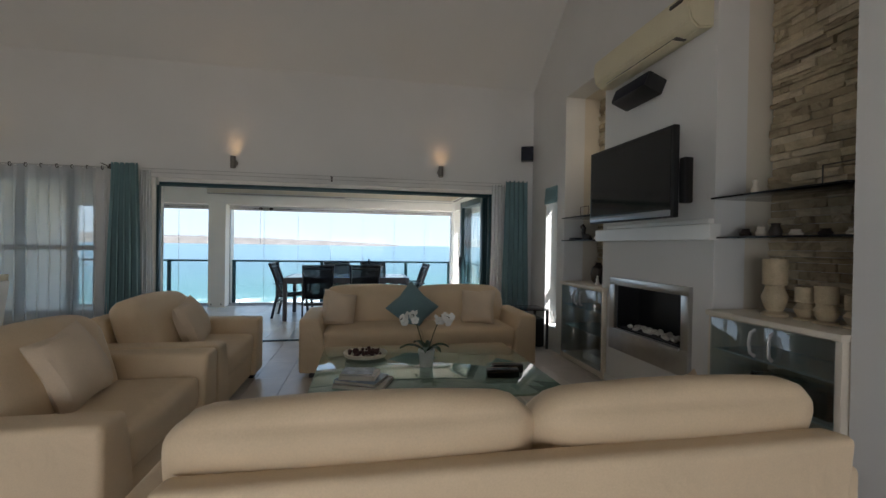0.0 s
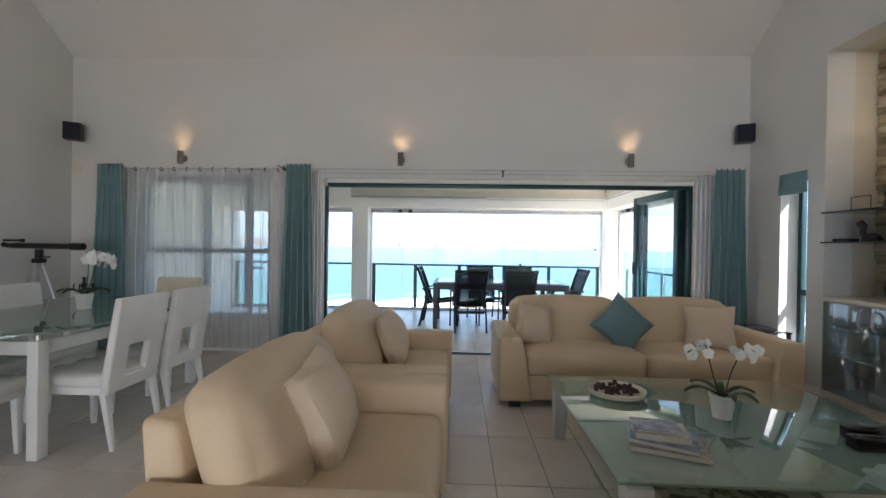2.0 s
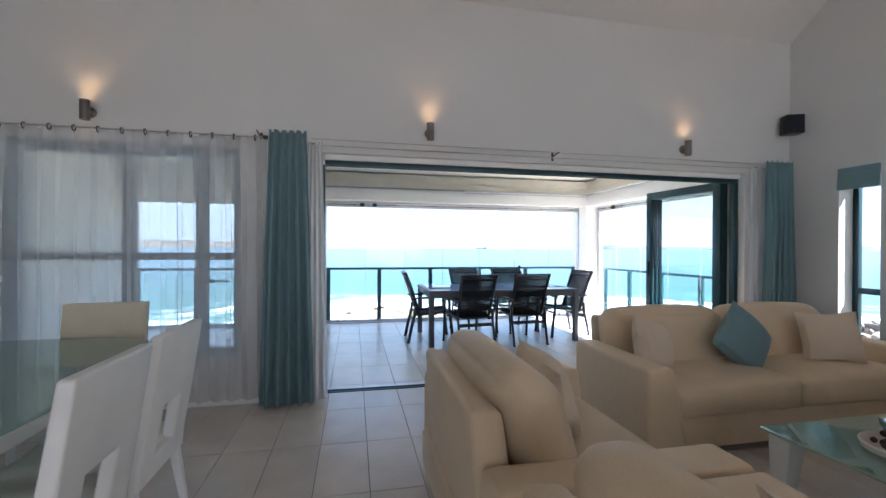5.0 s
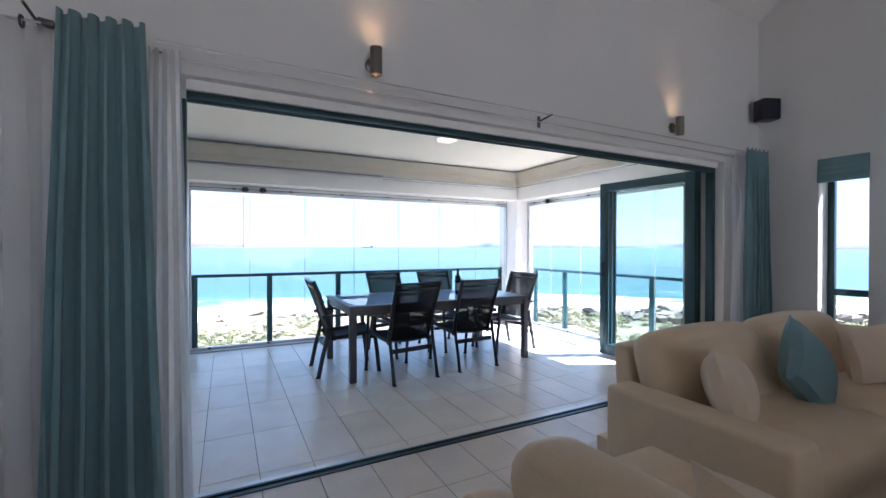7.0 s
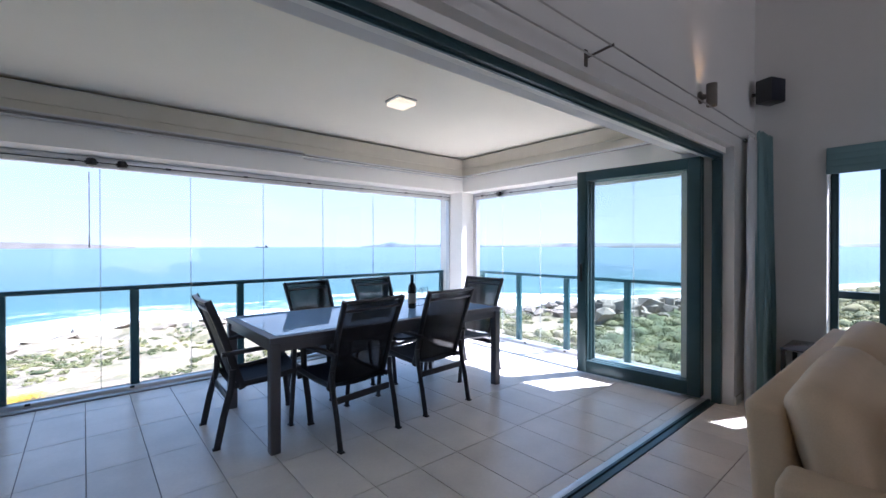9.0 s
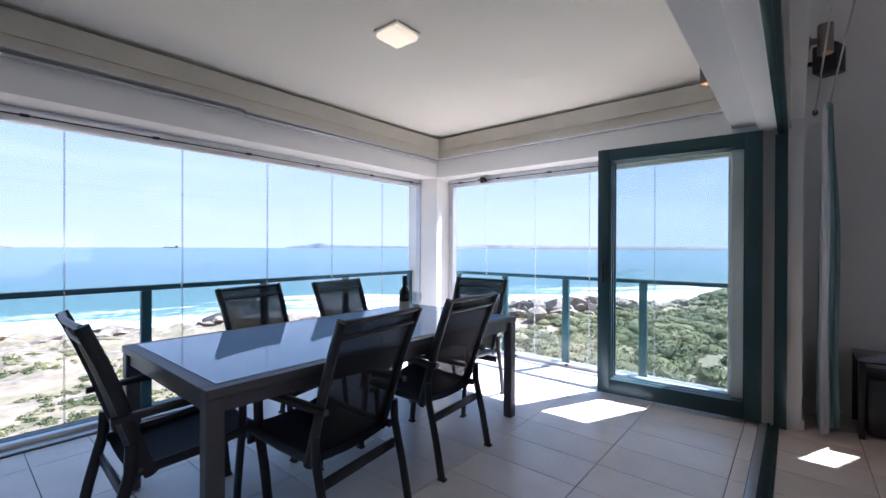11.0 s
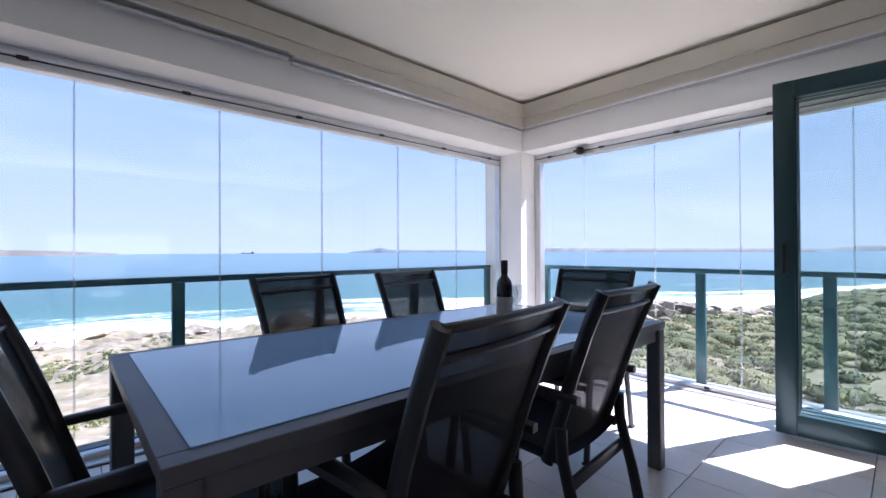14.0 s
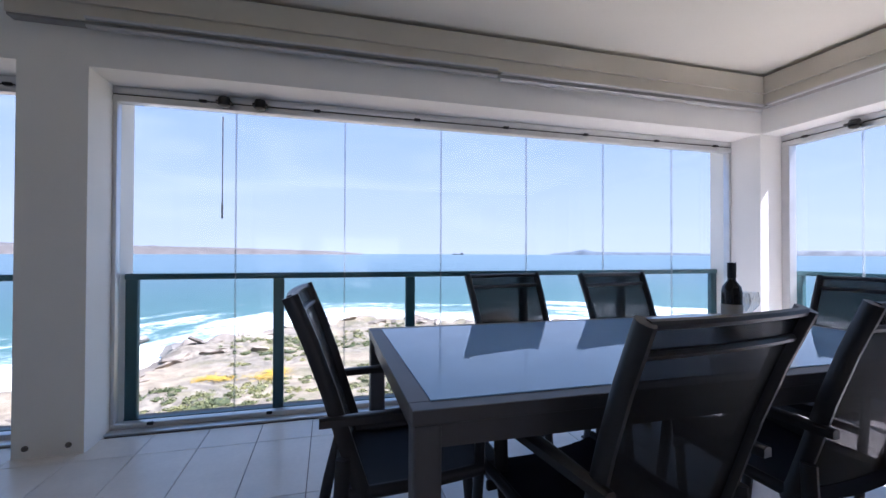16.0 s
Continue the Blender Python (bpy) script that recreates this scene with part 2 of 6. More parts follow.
def prism_x(bm, pts, x0, x1):
    """A flat outline (y, z), drawn from x0 to x1."""
    lo, hi = [bm.verts.new((x0, y, z)) for y, z in pts], [bm.verts.new((x1, y, z)) for y, z in pts]
    n = len(pts)
    bm.faces.new(lo), bm.faces.new(hi[::-1])
    for i in range(n):
        bm.faces.new((lo[i], hi[i], hi[(i + 1) % n], lo[(i + 1) % n]))


def bar(bm, p, q, w, d, up=(0, 0, 1), bevel=0.0, w2=None, d2=None):
    """A straight bar from p to q, w by d thick (w2 by d2 at its end)."""
    p, q = Vector(p), Vector(q)
    a = (q - p).normalized()
    s = a.cross(Vector(up))
    if s.length < 1e-4:
        s = a.cross(Vector((0, 1, 0)))
    s.normalize()
    u = s.cross(a)
    w2, d2 = w2 or w, d2 or d
    r = [[bm.verts.new(c + s * (i * ww / 2) + u * (j * dd / 2)) for i, j in ((-1, -1), (1, -1), (1, 1), (-1, 1))] for c, ww, dd in ((p, w, d), (q, w2, d2))]
    fs = [bm.faces.new(r[0]), bm.faces.new(r[1][::-1])] + [bm.faces.new((r[0][i], r[1][i], r[1][(i + 1) % 4], r[0][(i + 1) % 4])) for i in range(4)]
    bmesh.ops.recalc_face_normals(bm, faces=fs)
    if bevel:
        bmesh.ops.bevel(bm, geom=list({e for f in fs for e in f.edges}), offset=bevel, segments=2, profile=0.5, affect="EDGES")


def sweep(bm, pts, rx, ry=None, seg=10, closed=False, side=(1, 0, 0)):
    """An oval tube through the points; rx along side, ry across."""
    ry = ry or rx
    pts = [Vector(p) for p in pts]
    rings = []
    n = len(pts)
    for i, p in enumerate(pts):
        a = (pts[(i + 1) % n] if closed or i < n - 1 else p) - (pts[i - 1] if closed or i > 0 else p)
        a.normalize()
        s = Vector(side) - a * a.dot(Vector(side))
        if s.length < 1e-3:
            s = a.orthogonal()
        s.normalize()
        u = a.cross(s)
        rings.append([bm.verts.new(p + s * math.cos(k * math.tau / seg) * rx + u * math.sin(k * math.tau / seg) * ry) for k in range(seg)])
    for i in range(n if closed else n - 1):
        r, q = rings[i], rings[(i + 1) % n]
        for k in range(seg):
            bm.faces.new((r[k], r[(k + 1) % seg], q[(k + 1) % seg], q[k]))
    if not closed:
        bm.faces.new(rings[0][::-1]), bm.faces.new(rings[-1])


def lathe(bm, prof, seg=24, cx=0.0, cy=0.0):
    """A turned shape from (radius, height) pairs."""
    rings = []
    for r, z in prof:
        rings.append([bm.verts.new((cx + r * math.cos(k * math.tau / seg), cy + r * math.sin(k * math.tau / seg), z)) for k in range(seg)] if r > 1e-5 else [bm.verts.new((cx, cy, z))])
    for a, b in zip(rings, rings[1:]):
        if len(a) == 1 and len(b) == 1:
            continue
        for k in range(seg):
            k2 = (k + 1) % seg
            bm.faces.new([v for v in ((a[0], b[k2], b[k]) if len(a) == 1 else (a[k], a[k2], b[0]) if len(b) == 1 else (a[k], a[k2], b[k2], b[k]))])


def soft(bm, c, size, r=0.06, puff=0.02, n=10, lean=None):
    """A padded block: rounded edges, faces that swell; lean(v) may bend it."""
    hx, hy, hz = size[0] / 2, size[1] / 2, size[2] / 2
    r = min(r, hx, hy, hz)
    grid = {}

    def vert(i, j, k):
        key = (i, j, k)
        if key not in grid:
            u = Vector((2 * i / n - 1, 2 * j / n - 1, 2 * k / n - 1))
            u = Vector([math.copysign(abs(q) ** 0.7, q) for q in u])
            p = Vector((u.x * hx, u.y * hy, u.z * hz))
            core = Vector((max(-hx + r, min(hx - r, p.x)), max(-hy + r, min(hy - r, p.y)), max(-hz + r, min(hz - r, p.z))))
            off = p - core
            if off.length > 1e-9:
                off = off.normalized() * r
            p = core + off
            bulge = Vector((u.x * (1 - u.y ** 2) * (1 - u.z ** 2) if abs(u.x) == 1 else 0, u.y * (1 - u.x ** 2) * (1 - u.z ** 2) if abs(u.y) == 1 else 0, u.z * (1 - u.x ** 2) * (1 - u.y ** 2) if abs(u.z) == 1 else 0))
            p += bulge * puff
            if lean:
                p = lean(p)
            grid[key] = bm.verts.new(p + Vector(c))
        return grid[key]

    for a in range(n):
        for b in range(n):
            for m0 in (0, n):
                q = [(m0, a, b), (m0, a + 1, b), (m0, a + 1, b + 1), (m0, a, b + 1)]
                for perm in ((0, 1, 2), (1, 2, 0), (2, 0, 1)):
                    f = [vert(*[t[perm.index(w)] for w in range(3)]) for t in q]
                    bm.faces.new(f if m0 else f[::-1])


def mesh_of(name, bm, material, smooth=False, flat_angle=0.6):
    bmesh.ops.recalc_face_normals(bm, faces=bm.faces)
    me = bpy.data.meshes.new(name)
    bm.to_mesh(me)
    bm.free()
    me.materials.append(material)
    if smooth:
        me.shade_smooth()
        me.set_sharp_from_angle(angle=flat_angle)
    return me


def part(name, bm, material, parent=None, label="", smooth=True, at=None, flat_angle=0.6):
    ob = new(name, mesh_of(name, bm, material, smooth, flat_angle))
    if parent:
        ob.parent = parent
    if at:
        ob.matrix_basis = at
    return tagged(ob, label)


def pane(parent, name, pts, material):
    """One sheet of clear glass; daylight passes."""
    b = B()
    b.faces.new([b.verts.new(p) for p in pts])
    g = part(name, b, material, parent, smooth=False)
    g.visible_shadow = False
    return g


def thing(name, label, category, at=None, group="", kind=""):
    """The base of a thing, an Empty that carries its parts."""
    ob = new(name)
    ob.empty_display_size = 0.1
    ob.matrix_basis = at or pose(0, 0, 0)
    return tagged(ob, label, category, group, kind)


def single(name, bm, material, label, category, at=None, smooth=True, group="", kind=""):
    return tagged(part(name, bm, material, None, "", smooth, at), label, category, group, kind)


def structure(name, bm, material, label="", smooth=False):
    return tagged(part(name, bm, material, None, label, smooth), "", "", "", "structure")


def B():
    return bmesh.new()


# ---- the room: walls, ceiling, floor ----
YI, YO = 6.02, 6.42            # inner and outer face of the sea front
XE, XW, YS = 2.62, -5.51, -2.6  # inner faces of the side and back walls
ZC, ZT = 3.57, 5.4             # ceiling at the sea front, at its highest
YT = YI - (ZT - ZC) / 0.75

bm = B()
box(bm, XW - 0.25, -4.74, YI, YO, -0.3, 3.72)
box(bm, -4.74, -3.02, YI, YO, -0.3, 0.38)
box(bm, -4.74, -3.02, YI, YO, 2.13, 3.72)
box(bm, -3.02, -2.42, YI, YO, -0.3, 3.72)
box(bm, -2.42, 2.03, YI, YO, 2.12, 3.72)
box(bm, 2.03, 2.87, YI, YO, -0.3, 3.72)
structure("wall_north", bm, WALL, "off-white painted plaster wall over the folding doors")

bm = B()
def east(y0, y1, z0=-0.3, z1=ZT + 0.3, x0=XE, x1=2.87):
    box(bm, x0, x1, y0, y1, z0, z1)
east(5.53, YI), east(5.19, 5.53, -0.3, 0.29), east(5.19, 5.53, 2.1), east(5.0, 5.19)
east(4.14, 5.0, 3.15), east(2.75, 3.04), east(3.04, 3.9, -0.3, 0.56), east(3.04, 3.9, 0.97), east(3.9, 4.14), east(1.9, 2.75, 3.15), east(YS, 1.9)
for a, b in ((4.14, 5.0), (1.9, 2.75)):
    box(bm, 3.09, 3.2, a - 0.1, b + 0.1, -0.3, 3.3)
structure("wall_east", bm, WALL, "off-white painted chimney wall with two tall niches")
bm = B()
for a, b in ((4.14, 5.0), (1.9, 2.75)):
    box(bm, 2.87, 3.09, a - 0.1, a, -0.3, 3.15), box(bm, 2.87, 3.09, b, b + 0.1, -0.3, 3.15), box(bm, 2.87, 3.09, a - 0.1, b + 0.1, 3.15, 3.3)
structure("niche_lining", bm, BEIGE_WALL, "pale beige plaster cheeks of the niches")
bm = B()
box(bm, XW - 0.25, XW, YS, YI, -0.3, ZT + 0.3)
structure("wall_west", bm, WALL)
bm = B()
for a, b, c, d in ((XW - 0.25, -5.0, -0.3, ZT + 0.3), (-2.2, -1.6, 0.3, 1.75), (1.2, 2.87, -0.3, ZT + 0.3), (-5.0, 1.2, -0.3, 0.3), (-5.0, 1.2, 1.75, ZT + 0.3)):
    box(bm, a, b, YS - 0.25, YS, c, d)
structure("wall_south", bm, WALL, "off-white wall with two wide windows")
bm = B()
prism_x(bm, [(YI + 0.02, ZC - 0.015), (YI + 0.02, ZC + 0.15), (YT, ZT + 0.15), (YS, ZT + 0.15), (YS, ZT), (YT, ZT)], XW - 0.01, XE + 0.01)
structure("ceiling", bm, CEIL, "white raked ceiling that rises away from the sea front")
bm = B()
box(bm, XW, 3.09, YS, YI, -0.3, -0.008)
box(bm, -2.42, 2.03, YI, YO, -0.3, -0.008)
floor = structure("floor", bm, GROUT, "grey-beige stone-look tiled floor")
bm = B()
for x0, x1, y0, y1 in ((XW, XE, YI - 0.014, YI),):
    box(bm, XW, -2.44, y0, y1, 0.0, 0.07), box(bm, 2.05, XE, y0, y1, 0.0, 0.07)
box(bm, XW, XW + 0.014, YS, YI - 0.014, 0, 0.07)
box(bm, XE - 0.014, XE, 5.0, YI - 0.014, 0, 0.07), box(bm, XE - 0.014, XE, 2.75, 4.14, 0, 0.07)
structure("baseboard", bm, WHITE_PAINT, "low white skirting")

# ---- the balcony ----
bm = B()
box(bm, -6.0, 2.75, YO, 10.0, -0.35, -0.008)
bfloor = structure("balcony_floor", bm, GROUT, "light grey tiled balcony floor")
bm = B()
box(bm, -6.0, 2.75, YO, 10.0, 2.56, 2.75)
structure("balcony_ceiling", bm, mat("balcony_ceiling_paint", (0.88, 0.83, 0.71), 0.9, var=0.03, scale=1.2, fine=90, bump=0.08, dist=0.001), "smooth white balcony ceiling")
bm = B()
box(bm, -6.0, 2.553, 9.42, 9.98, 2.09, 2.56)
box(bm, 2.19, 2.553, YO, 9.42, 2.09, 2.56)
structure("beam", bm, PLASTER, "white plastered edge beam round the balcony")
bm = B()
box(bm, 2.175, 2.5, 9.42, 9.9, -0.35, 2.09)
structure("corner_pillar", bm, PLASTER, "white plastered corner pillar of the balcony")
bm = B()
box(bm, -2.89, -2.57, 9.42, 9.98, -0.35, 2.09)
structure("pillar", bm, PLASTER, "white plastered pillar with small drain covers at its foot")
bm = B()
box(bm, -5.9, -5.5, 9.42, 9.98, -0.35, 2.09), box(bm, -5.9, -5.5, YO, 9.42, -0.35, 2.56)
structure("balcony_end_wall", bm, PLASTER, "white plastered end wall of the balcony")
bm = B()
box(bm, 2.4, 2.553, YO, 6.455, -0.35, 2.09)
structure("side_post", bm, PLASTER, "white plastered post beside the glazing")
bm = B()
BLIND = mat("blind_cloth", (0.62, 0.58, 0.49), 0.8, var=0.06, scale=4, fine=400, bump=0.2)
for nm, z0, z1, y, x in (("blind_roll", 2.306, 2.388, 9.345, 2.115), ("blind_lip", 2.388, 2.397, 9.325, 2.095), ("blind_box", 2.397, 2.53, 9.338, 2.108)):
    bm = B()
    prism(bm, [(-2.9, y), (x, y), (x, YO), (2.19, YO), (2.19, 9.42), (-2.9, 9.42)], z0, z1)
    structure(nm, bm, BLIND, "rolled cream outdoor blind along the beam")
# gap below the roll: its shade is drawn as a solid grey strip
bm = B()
prism(bm, [(-2.9, 9.36), (2.13, 9.36), (2.13, YO), (2.19, YO), (2.19, 9.42), (-2.9, 9.42)], 2.294, 2.306)
structure("blind_gap_shade", bm, mat("gap_shade_grey", (0.3, 0.29, 0.27), 0.7), "grey strip painted as the shade in the gap under the rolled blind")
for k, (a, b, z) in enumerate(((-0.2, 2.1, 2.285), (-2.55, -0.22, 2.305))):
    bm = B()
    box(bm, a, b, 9.318, 9.345, z, z + 0.016, 0.005)
    box(bm, a, b, 9.335, 9.375, z - 0.036, z - 0.022, 0.005)
    structure("blind_rail", bm, ALU, "slim silver bottom rail of the rolled blind")
bm = B()
box(bm, 2.09, 2.118, YO, 9.31, 2.289, 2.305, 0.005)
structure("blind_rail", bm, ALU, "slim silver bottom rail of the rolled blind")


def glazing(name, marks, plane, along_x, label):
    """Frameless folding panes in an aluminium track; marks: the joints."""
    g = thing(name, label, "balcony glazing", kind="structure")

    def bx(b, u0, u1, v0, v1, z0, z1, bev=0.0):
        box(b, *((u0, u1, v0, v1) if along_x else (v0, v1, u0, u1)), z0, z1, bev)
    lo, hi = min(marks), max(marks)
    b = B()
    bx(b, lo, hi, plane - 0.035, plane + 0.035, 2.044, 2.088, 0.004), bx(b, lo, hi, plane - 0.035, plane + 0.035, 1.996, 2.036, 0.004)
    part("top_track", b, ALU, g)
    b = B()
    bx(b, lo, hi, plane - 0.026, plane + 0.026, 2.034, 2.046)
    part("track_slot", b, BLACK_PLASTIC, g)
    b = B()
    bx(b, lo, hi, plane - 0.03, plane + 0.03, 0.012, 0.045, 0.005), bx(b, lo, hi, plane - 0.1, plane + 0.06, 0.0, 0.014, 0.003)
    part("bottom_track", b, ALU, g)
    b = B()
    for e in (lo + 0.012, hi - 0.012):
        bx(b, e - 0.012, e + 0.012, plane - 0.03, plane + 0.03, 0.045, 1.995, 0.004)
    part("side_channel", b, ALU, g)
    for m, n in zip(marks, marks[1:]):
        m, n = min(m, n), max(m, n)
        c = [(m + 0.003, 0.045), (n - 0.003, 0.045), (n - 0.003, 1.995), (m + 0.003, 1.995)]
        pane(g, "pane", [(u, plane, z) if along_x else (plane, u, z) for u, z in c], BALCONY_GLASS)
        b = B()
        bx(b, n - 0.005, n + 0.005, plane - 0.007, plane + 0.007, 0.05, 1.99)
        part("pane_edge", b, JOINT_GLASS, g, smooth=False)
        b = B()
        bx(b, n - 0.21, n - 0.165, plane - 0.052, plane - 0.03, 2.03, 2.048, 0.005)
        bx(b, m + 0.2, m + 0.235, plane - 0.045, plane - 0.03, 0.03, 0.05, 0.004)
        part("clip", b, BLACK_PLASTIC, g)
    return g


glazing("window_front", [-2.57, -1.892, -1.202, -0.513, 0.174, 0.865, 1.55, 2.175], 9.715, True, "frameless folding glass panes in a silver aluminium track above the sea")
bm = B()
box(bm, 2.4, 2.48, 9.352, 9.418, 0.012, 1.995, 0.004)
structure("glazing_jamb", bm, ALU, "pale aluminium jamb profile against the corner pillar")
glazing("window_left", [-5.5, -4.85, -4.2, -3.55, -2.89], 9.715, True, "frameless glass panes beyond the balcony pillar")
glazing("window_side", [6.457, 7.037, 7.635, 8.235, 8.871, 9.42], 2.44, False, "frameless folding glass panes on the landward side of the balcony")


def latch(x, y, rz, n=1):
    """Black turning latches on the top track, with a pull rod."""
    t = thing("glazing_latch", "black plastic turning latch on the top track of the glazing", "latch", pose(x, y, 2.03, 0, 0, rz))
    b = B()
    lathe(b, [(0, 0.035), (0.03, 0.033), (0.036, 0.02), (0.036, -0.02), (0.02, -0.03), (0, -0.03)], 16)
    box(b, -0.045, 0.045, -0.02, 0.045, -0.005, 0.01, 0.004)
    part("knob", b, BLACK_PLASTIC, t)
    return t


latch(-1.95, 9.64, 0), latch(-1.74, 9.64, 0), latch(2.37, 8.88, 90)
bm = B()
sweep(bm, [(-1.965, 9.68, 1.95), (-1.965, 9.68, 1.3)], 0.004, seg=6)
sweep(bm, [(-1.965, 9.68, 1.4), (-1.965, 9.68, 1.3)], 0.007, seg=6)
single("pull_rod", bm, ALU, "thin grey pull rod that hangs by the glass", "pull rod")


def railing(name, p, q, posts, label):
    """A teal rail on posts with glass panels between them."""
    r = thing(name, label, "railing")
    p, q = Vector(p), Vector(q)
    L, d = (q - p).length, (q - p).normalized()
    b = B()
    bar(b, p + Vector((0, 0, 0.925)), q + Vector((0, 0, 0.925)), 0.06, 0.04, bevel=0.008)
    part("handrail", b, RAIL_TEAL, r)
    b = B()
    bar(b, p + Vector((0, 0, 0.0)), q + Vector((0, 0, 0.0)), 0.04, 0.035)
    part("bottom_rail", b, RAIL_TEAL, r)
    pts = [p + d * (L * k) for k in posts]
    for c in pts:
        b = B()
        bar(b, c + Vector((0, 0, -0.12)), c + Vector((0, 0, 0.905)), 0.07 if abs(d.x) > 0.5 else 0.045, 0.045 if abs(d.x) > 0.5 else 0.07, up=(0, 1, 0), bevel=0.006)
        part("post", b, RAIL_TEAL, r)
    for a, c in zip(pts, pts[1:]):
        a, c, h = a + d * 0.03, c - d * 0.03, Vector((0, 0, 1))
        pane(r, "pane", [a + h * 0.03, c + h * 0.03, c + h * 0.9, a + h * 0.9], RAIL_GLASS)
    return r


railing("balcony_railing", (-2.56, 9.86, 0), (2.2, 9.86, 0), [0.008, 0.193, 0.388, 0.584, 0.779, 0.99], "dark teal metal railing with glass panels on the sea side")
railing("balcony_railing", (2.57, 9.42, 0), (2.575, 6.38, 0), [0.01, 0.24, 0.488, 0.7415, 0.993], "teal metal railing with glass panels on the landward side")
railing("balcony_railing", (-5.5, 9.86, 0), (-2.9, 9.86, 0), [0.01, 0.34, 0.66, 0.99], "dark teal metal railing beyond the pillar")

# ---- folding doors ----
door = thing("door_1", "dark teal aluminium folding glass door, folded open against its jamb", "folding door", kind="structure")
bm = B()
box(bm, -2.342, 2.03, 6.1, 6.155, 2.03, 2.071, 0.004), box(bm, -2.342, 2.03, 6.122, 6.132, 2.02, 2.03)
part("head_track", bm, TEAL_FRAME, door)
bm = B()
box(bm, -2.37, -2.342, 6.1, 6.17, 0, 2.03, 0.004)
part("jamb", bm, TEAL_FRAME, door)
bm = B()
box(bm, 1.985, 2.03, 6.1, 6.17, 0, 2.03, 0.004)
part("jamb", bm, TEAL_FRAME, door)
bm = B()
box(bm, -2.42, -2.37, 6.08, 6.26, -0.01, 2.12), box(bm, -2.342, 2.03, 6.08, 6.26, 2.072, 2.12)
part("packer", bm, PLASTER, door)
bm = B()
for a, b, h in ((6.142, 6.152, 0.006), (6.156, 6.182, 0.003), (6.188, 6.205, 0.01)):
    box(bm, -2.342, 2.03, a, b, -0.01, h)
part("floor_track", bm, TEAL_FRAME, door, "dark floor track of the folding door")
bm = B()
box(bm, -2.342, 2.03, 6.205, 6.25, -0.01, 0.004, 0.001)
part("sill", bm, ALU, door, "flat silver sill strip")


def leaf(x, y, length, angle):
    """One door leaf, hinged at its inner end."""
    m = pose(x, y, 0, 0, 0, angle)
    lf = new("leaf")
    lf.parent, lf.matrix_basis = door, m
    b = B()
    w = 0.095
    box(b, 0, w, -0.025, 0.025, 0.03, 2.062, 0.004), box(b, length - w, length, -0.025, 0.025, 0.03, 2.062, 0.004)
    box(b, w, length - w, -0.0245, 0.0245, 1.965, 2.061, 0.003), box(b, w, length - w, -0.0245, 0.0245, 0.031, 0.15, 0.003)
    box(b, w, w + 0.012, -0.012, 0.012, 0.15, 1.965), box(b, length - w - 0.012, length - w, -0.012, 0.012, 0.15, 1.965)
    part("leaf_frame", b, TEAL_FRAME, lf)
    pane(lf, "leaf_pane", [(w - 0.01, 0, 0.14), (length - w + 0.01, 0, 0.14), (length - w + 0.01, 0, 1.97), (w - 0.01, 0, 1.97)], CLEAR)
    b = B()
    box(b, length - 0.06, length - 0.035, 0.025, 0.05, 0.95, 1.13, 0.008)
    part("leaf_handle", b, BLACK_PLASTIC, lf)
    return lf


for k in range(3):
    leaf(1.955 + 0.056 * k, 6.235 + 0.002 * k, 1.11, 94.5 - 0.4 * k)

# ---- window by the dining table ----
win = thing("window_1", "grey-blue aluminium window with mullions and a mid rail behind sheer curtains", "window", kind="structure")
bm = B()
yf0, yf1 = 6.13, 6.19
x0, x1, z0, z1 = -4.73, -3.03, 0.385, 2.125
for a, b in ((x0, x0 + 0.1), (-3.93, -3.84), (-3.385, -3.295), (x1 - 0.06, x1)):
    box(bm, a, b, yf0, yf1, z0, z1, 0.004)
for a, b in ((x0 + 0.1, -3.93), (-3.84, -3.385), (-3.295, x1 - 0.06)):
    for c, d in ((z0, z0 + 0.06), (1.19, 1.25), (z1 - 0.08, z1)):
        box(bm, a, b, yf0 + 0.002, yf1 - 0.002, c, d, 0.003)
part("window_frame", bm, GREY_FRAME, win)
for a, b in ((x0 + 0.1, -3.93), (-3.84, -3.385), (-3.295, x1 - 0.06)):
    for c, d in ((z0 + 0.06, 1.19), (1.25, z1 - 0.08)):
        pane(win, "pane", [(a - 0.01, 6.16, c - 0.01), (b + 0.01, 6.16, c - 0.01), (b + 0.01, 6.16, d + 0.01), (a - 0.01, 6.16, d + 0.01)], CLEAR)
bm = B()
box(bm, -3.3, -3.24, 6.1, 6.13, 1.0, 1.03, 0.006), box(bm, -3.25, -3.12, 6.085, 6.1, 1.005, 1.02, 0.006)
part("handle", bm, GREY_FRAME, win)
bm = B()
box(bm, -4.74, -3.02, 5.995, 6.13, 0.36, 0.385, 0.006)
part("window_sill", bm, WHITE_PAINT, win)

# ---- narrow side window ----
win2 = thing("window_2", "narrow dark teal framed side window in a white reveal", "window", kind="structure")
bm = B()
box(bm, 2.80, 2.85, 5.19, 5.24, 0.29, 2.1, 0.003), box(bm, 2.80, 2.85, 5.48, 5.53, 0.29, 2.1, 0.003)
for c, d in ((0.29, 0.34), (0.87, 0.93), (2.05, 2.1)):
    box(bm, 2.802, 2.848, 5.24, 5.48, c, d, 0.003)
part("window_frame", bm, TEAL_FRAME, win2)
for c, d in ((0.34, 0.87), (0.93, 2.05)):
    pane(win2, "pane", [(2.824, 5.23, c - 0.01), (2.824, 5.49, c - 0.01), (2.824, 5.49, d + 0.01), (2.824, 5.23, d + 0.01)], CLEAR)
bm = B()
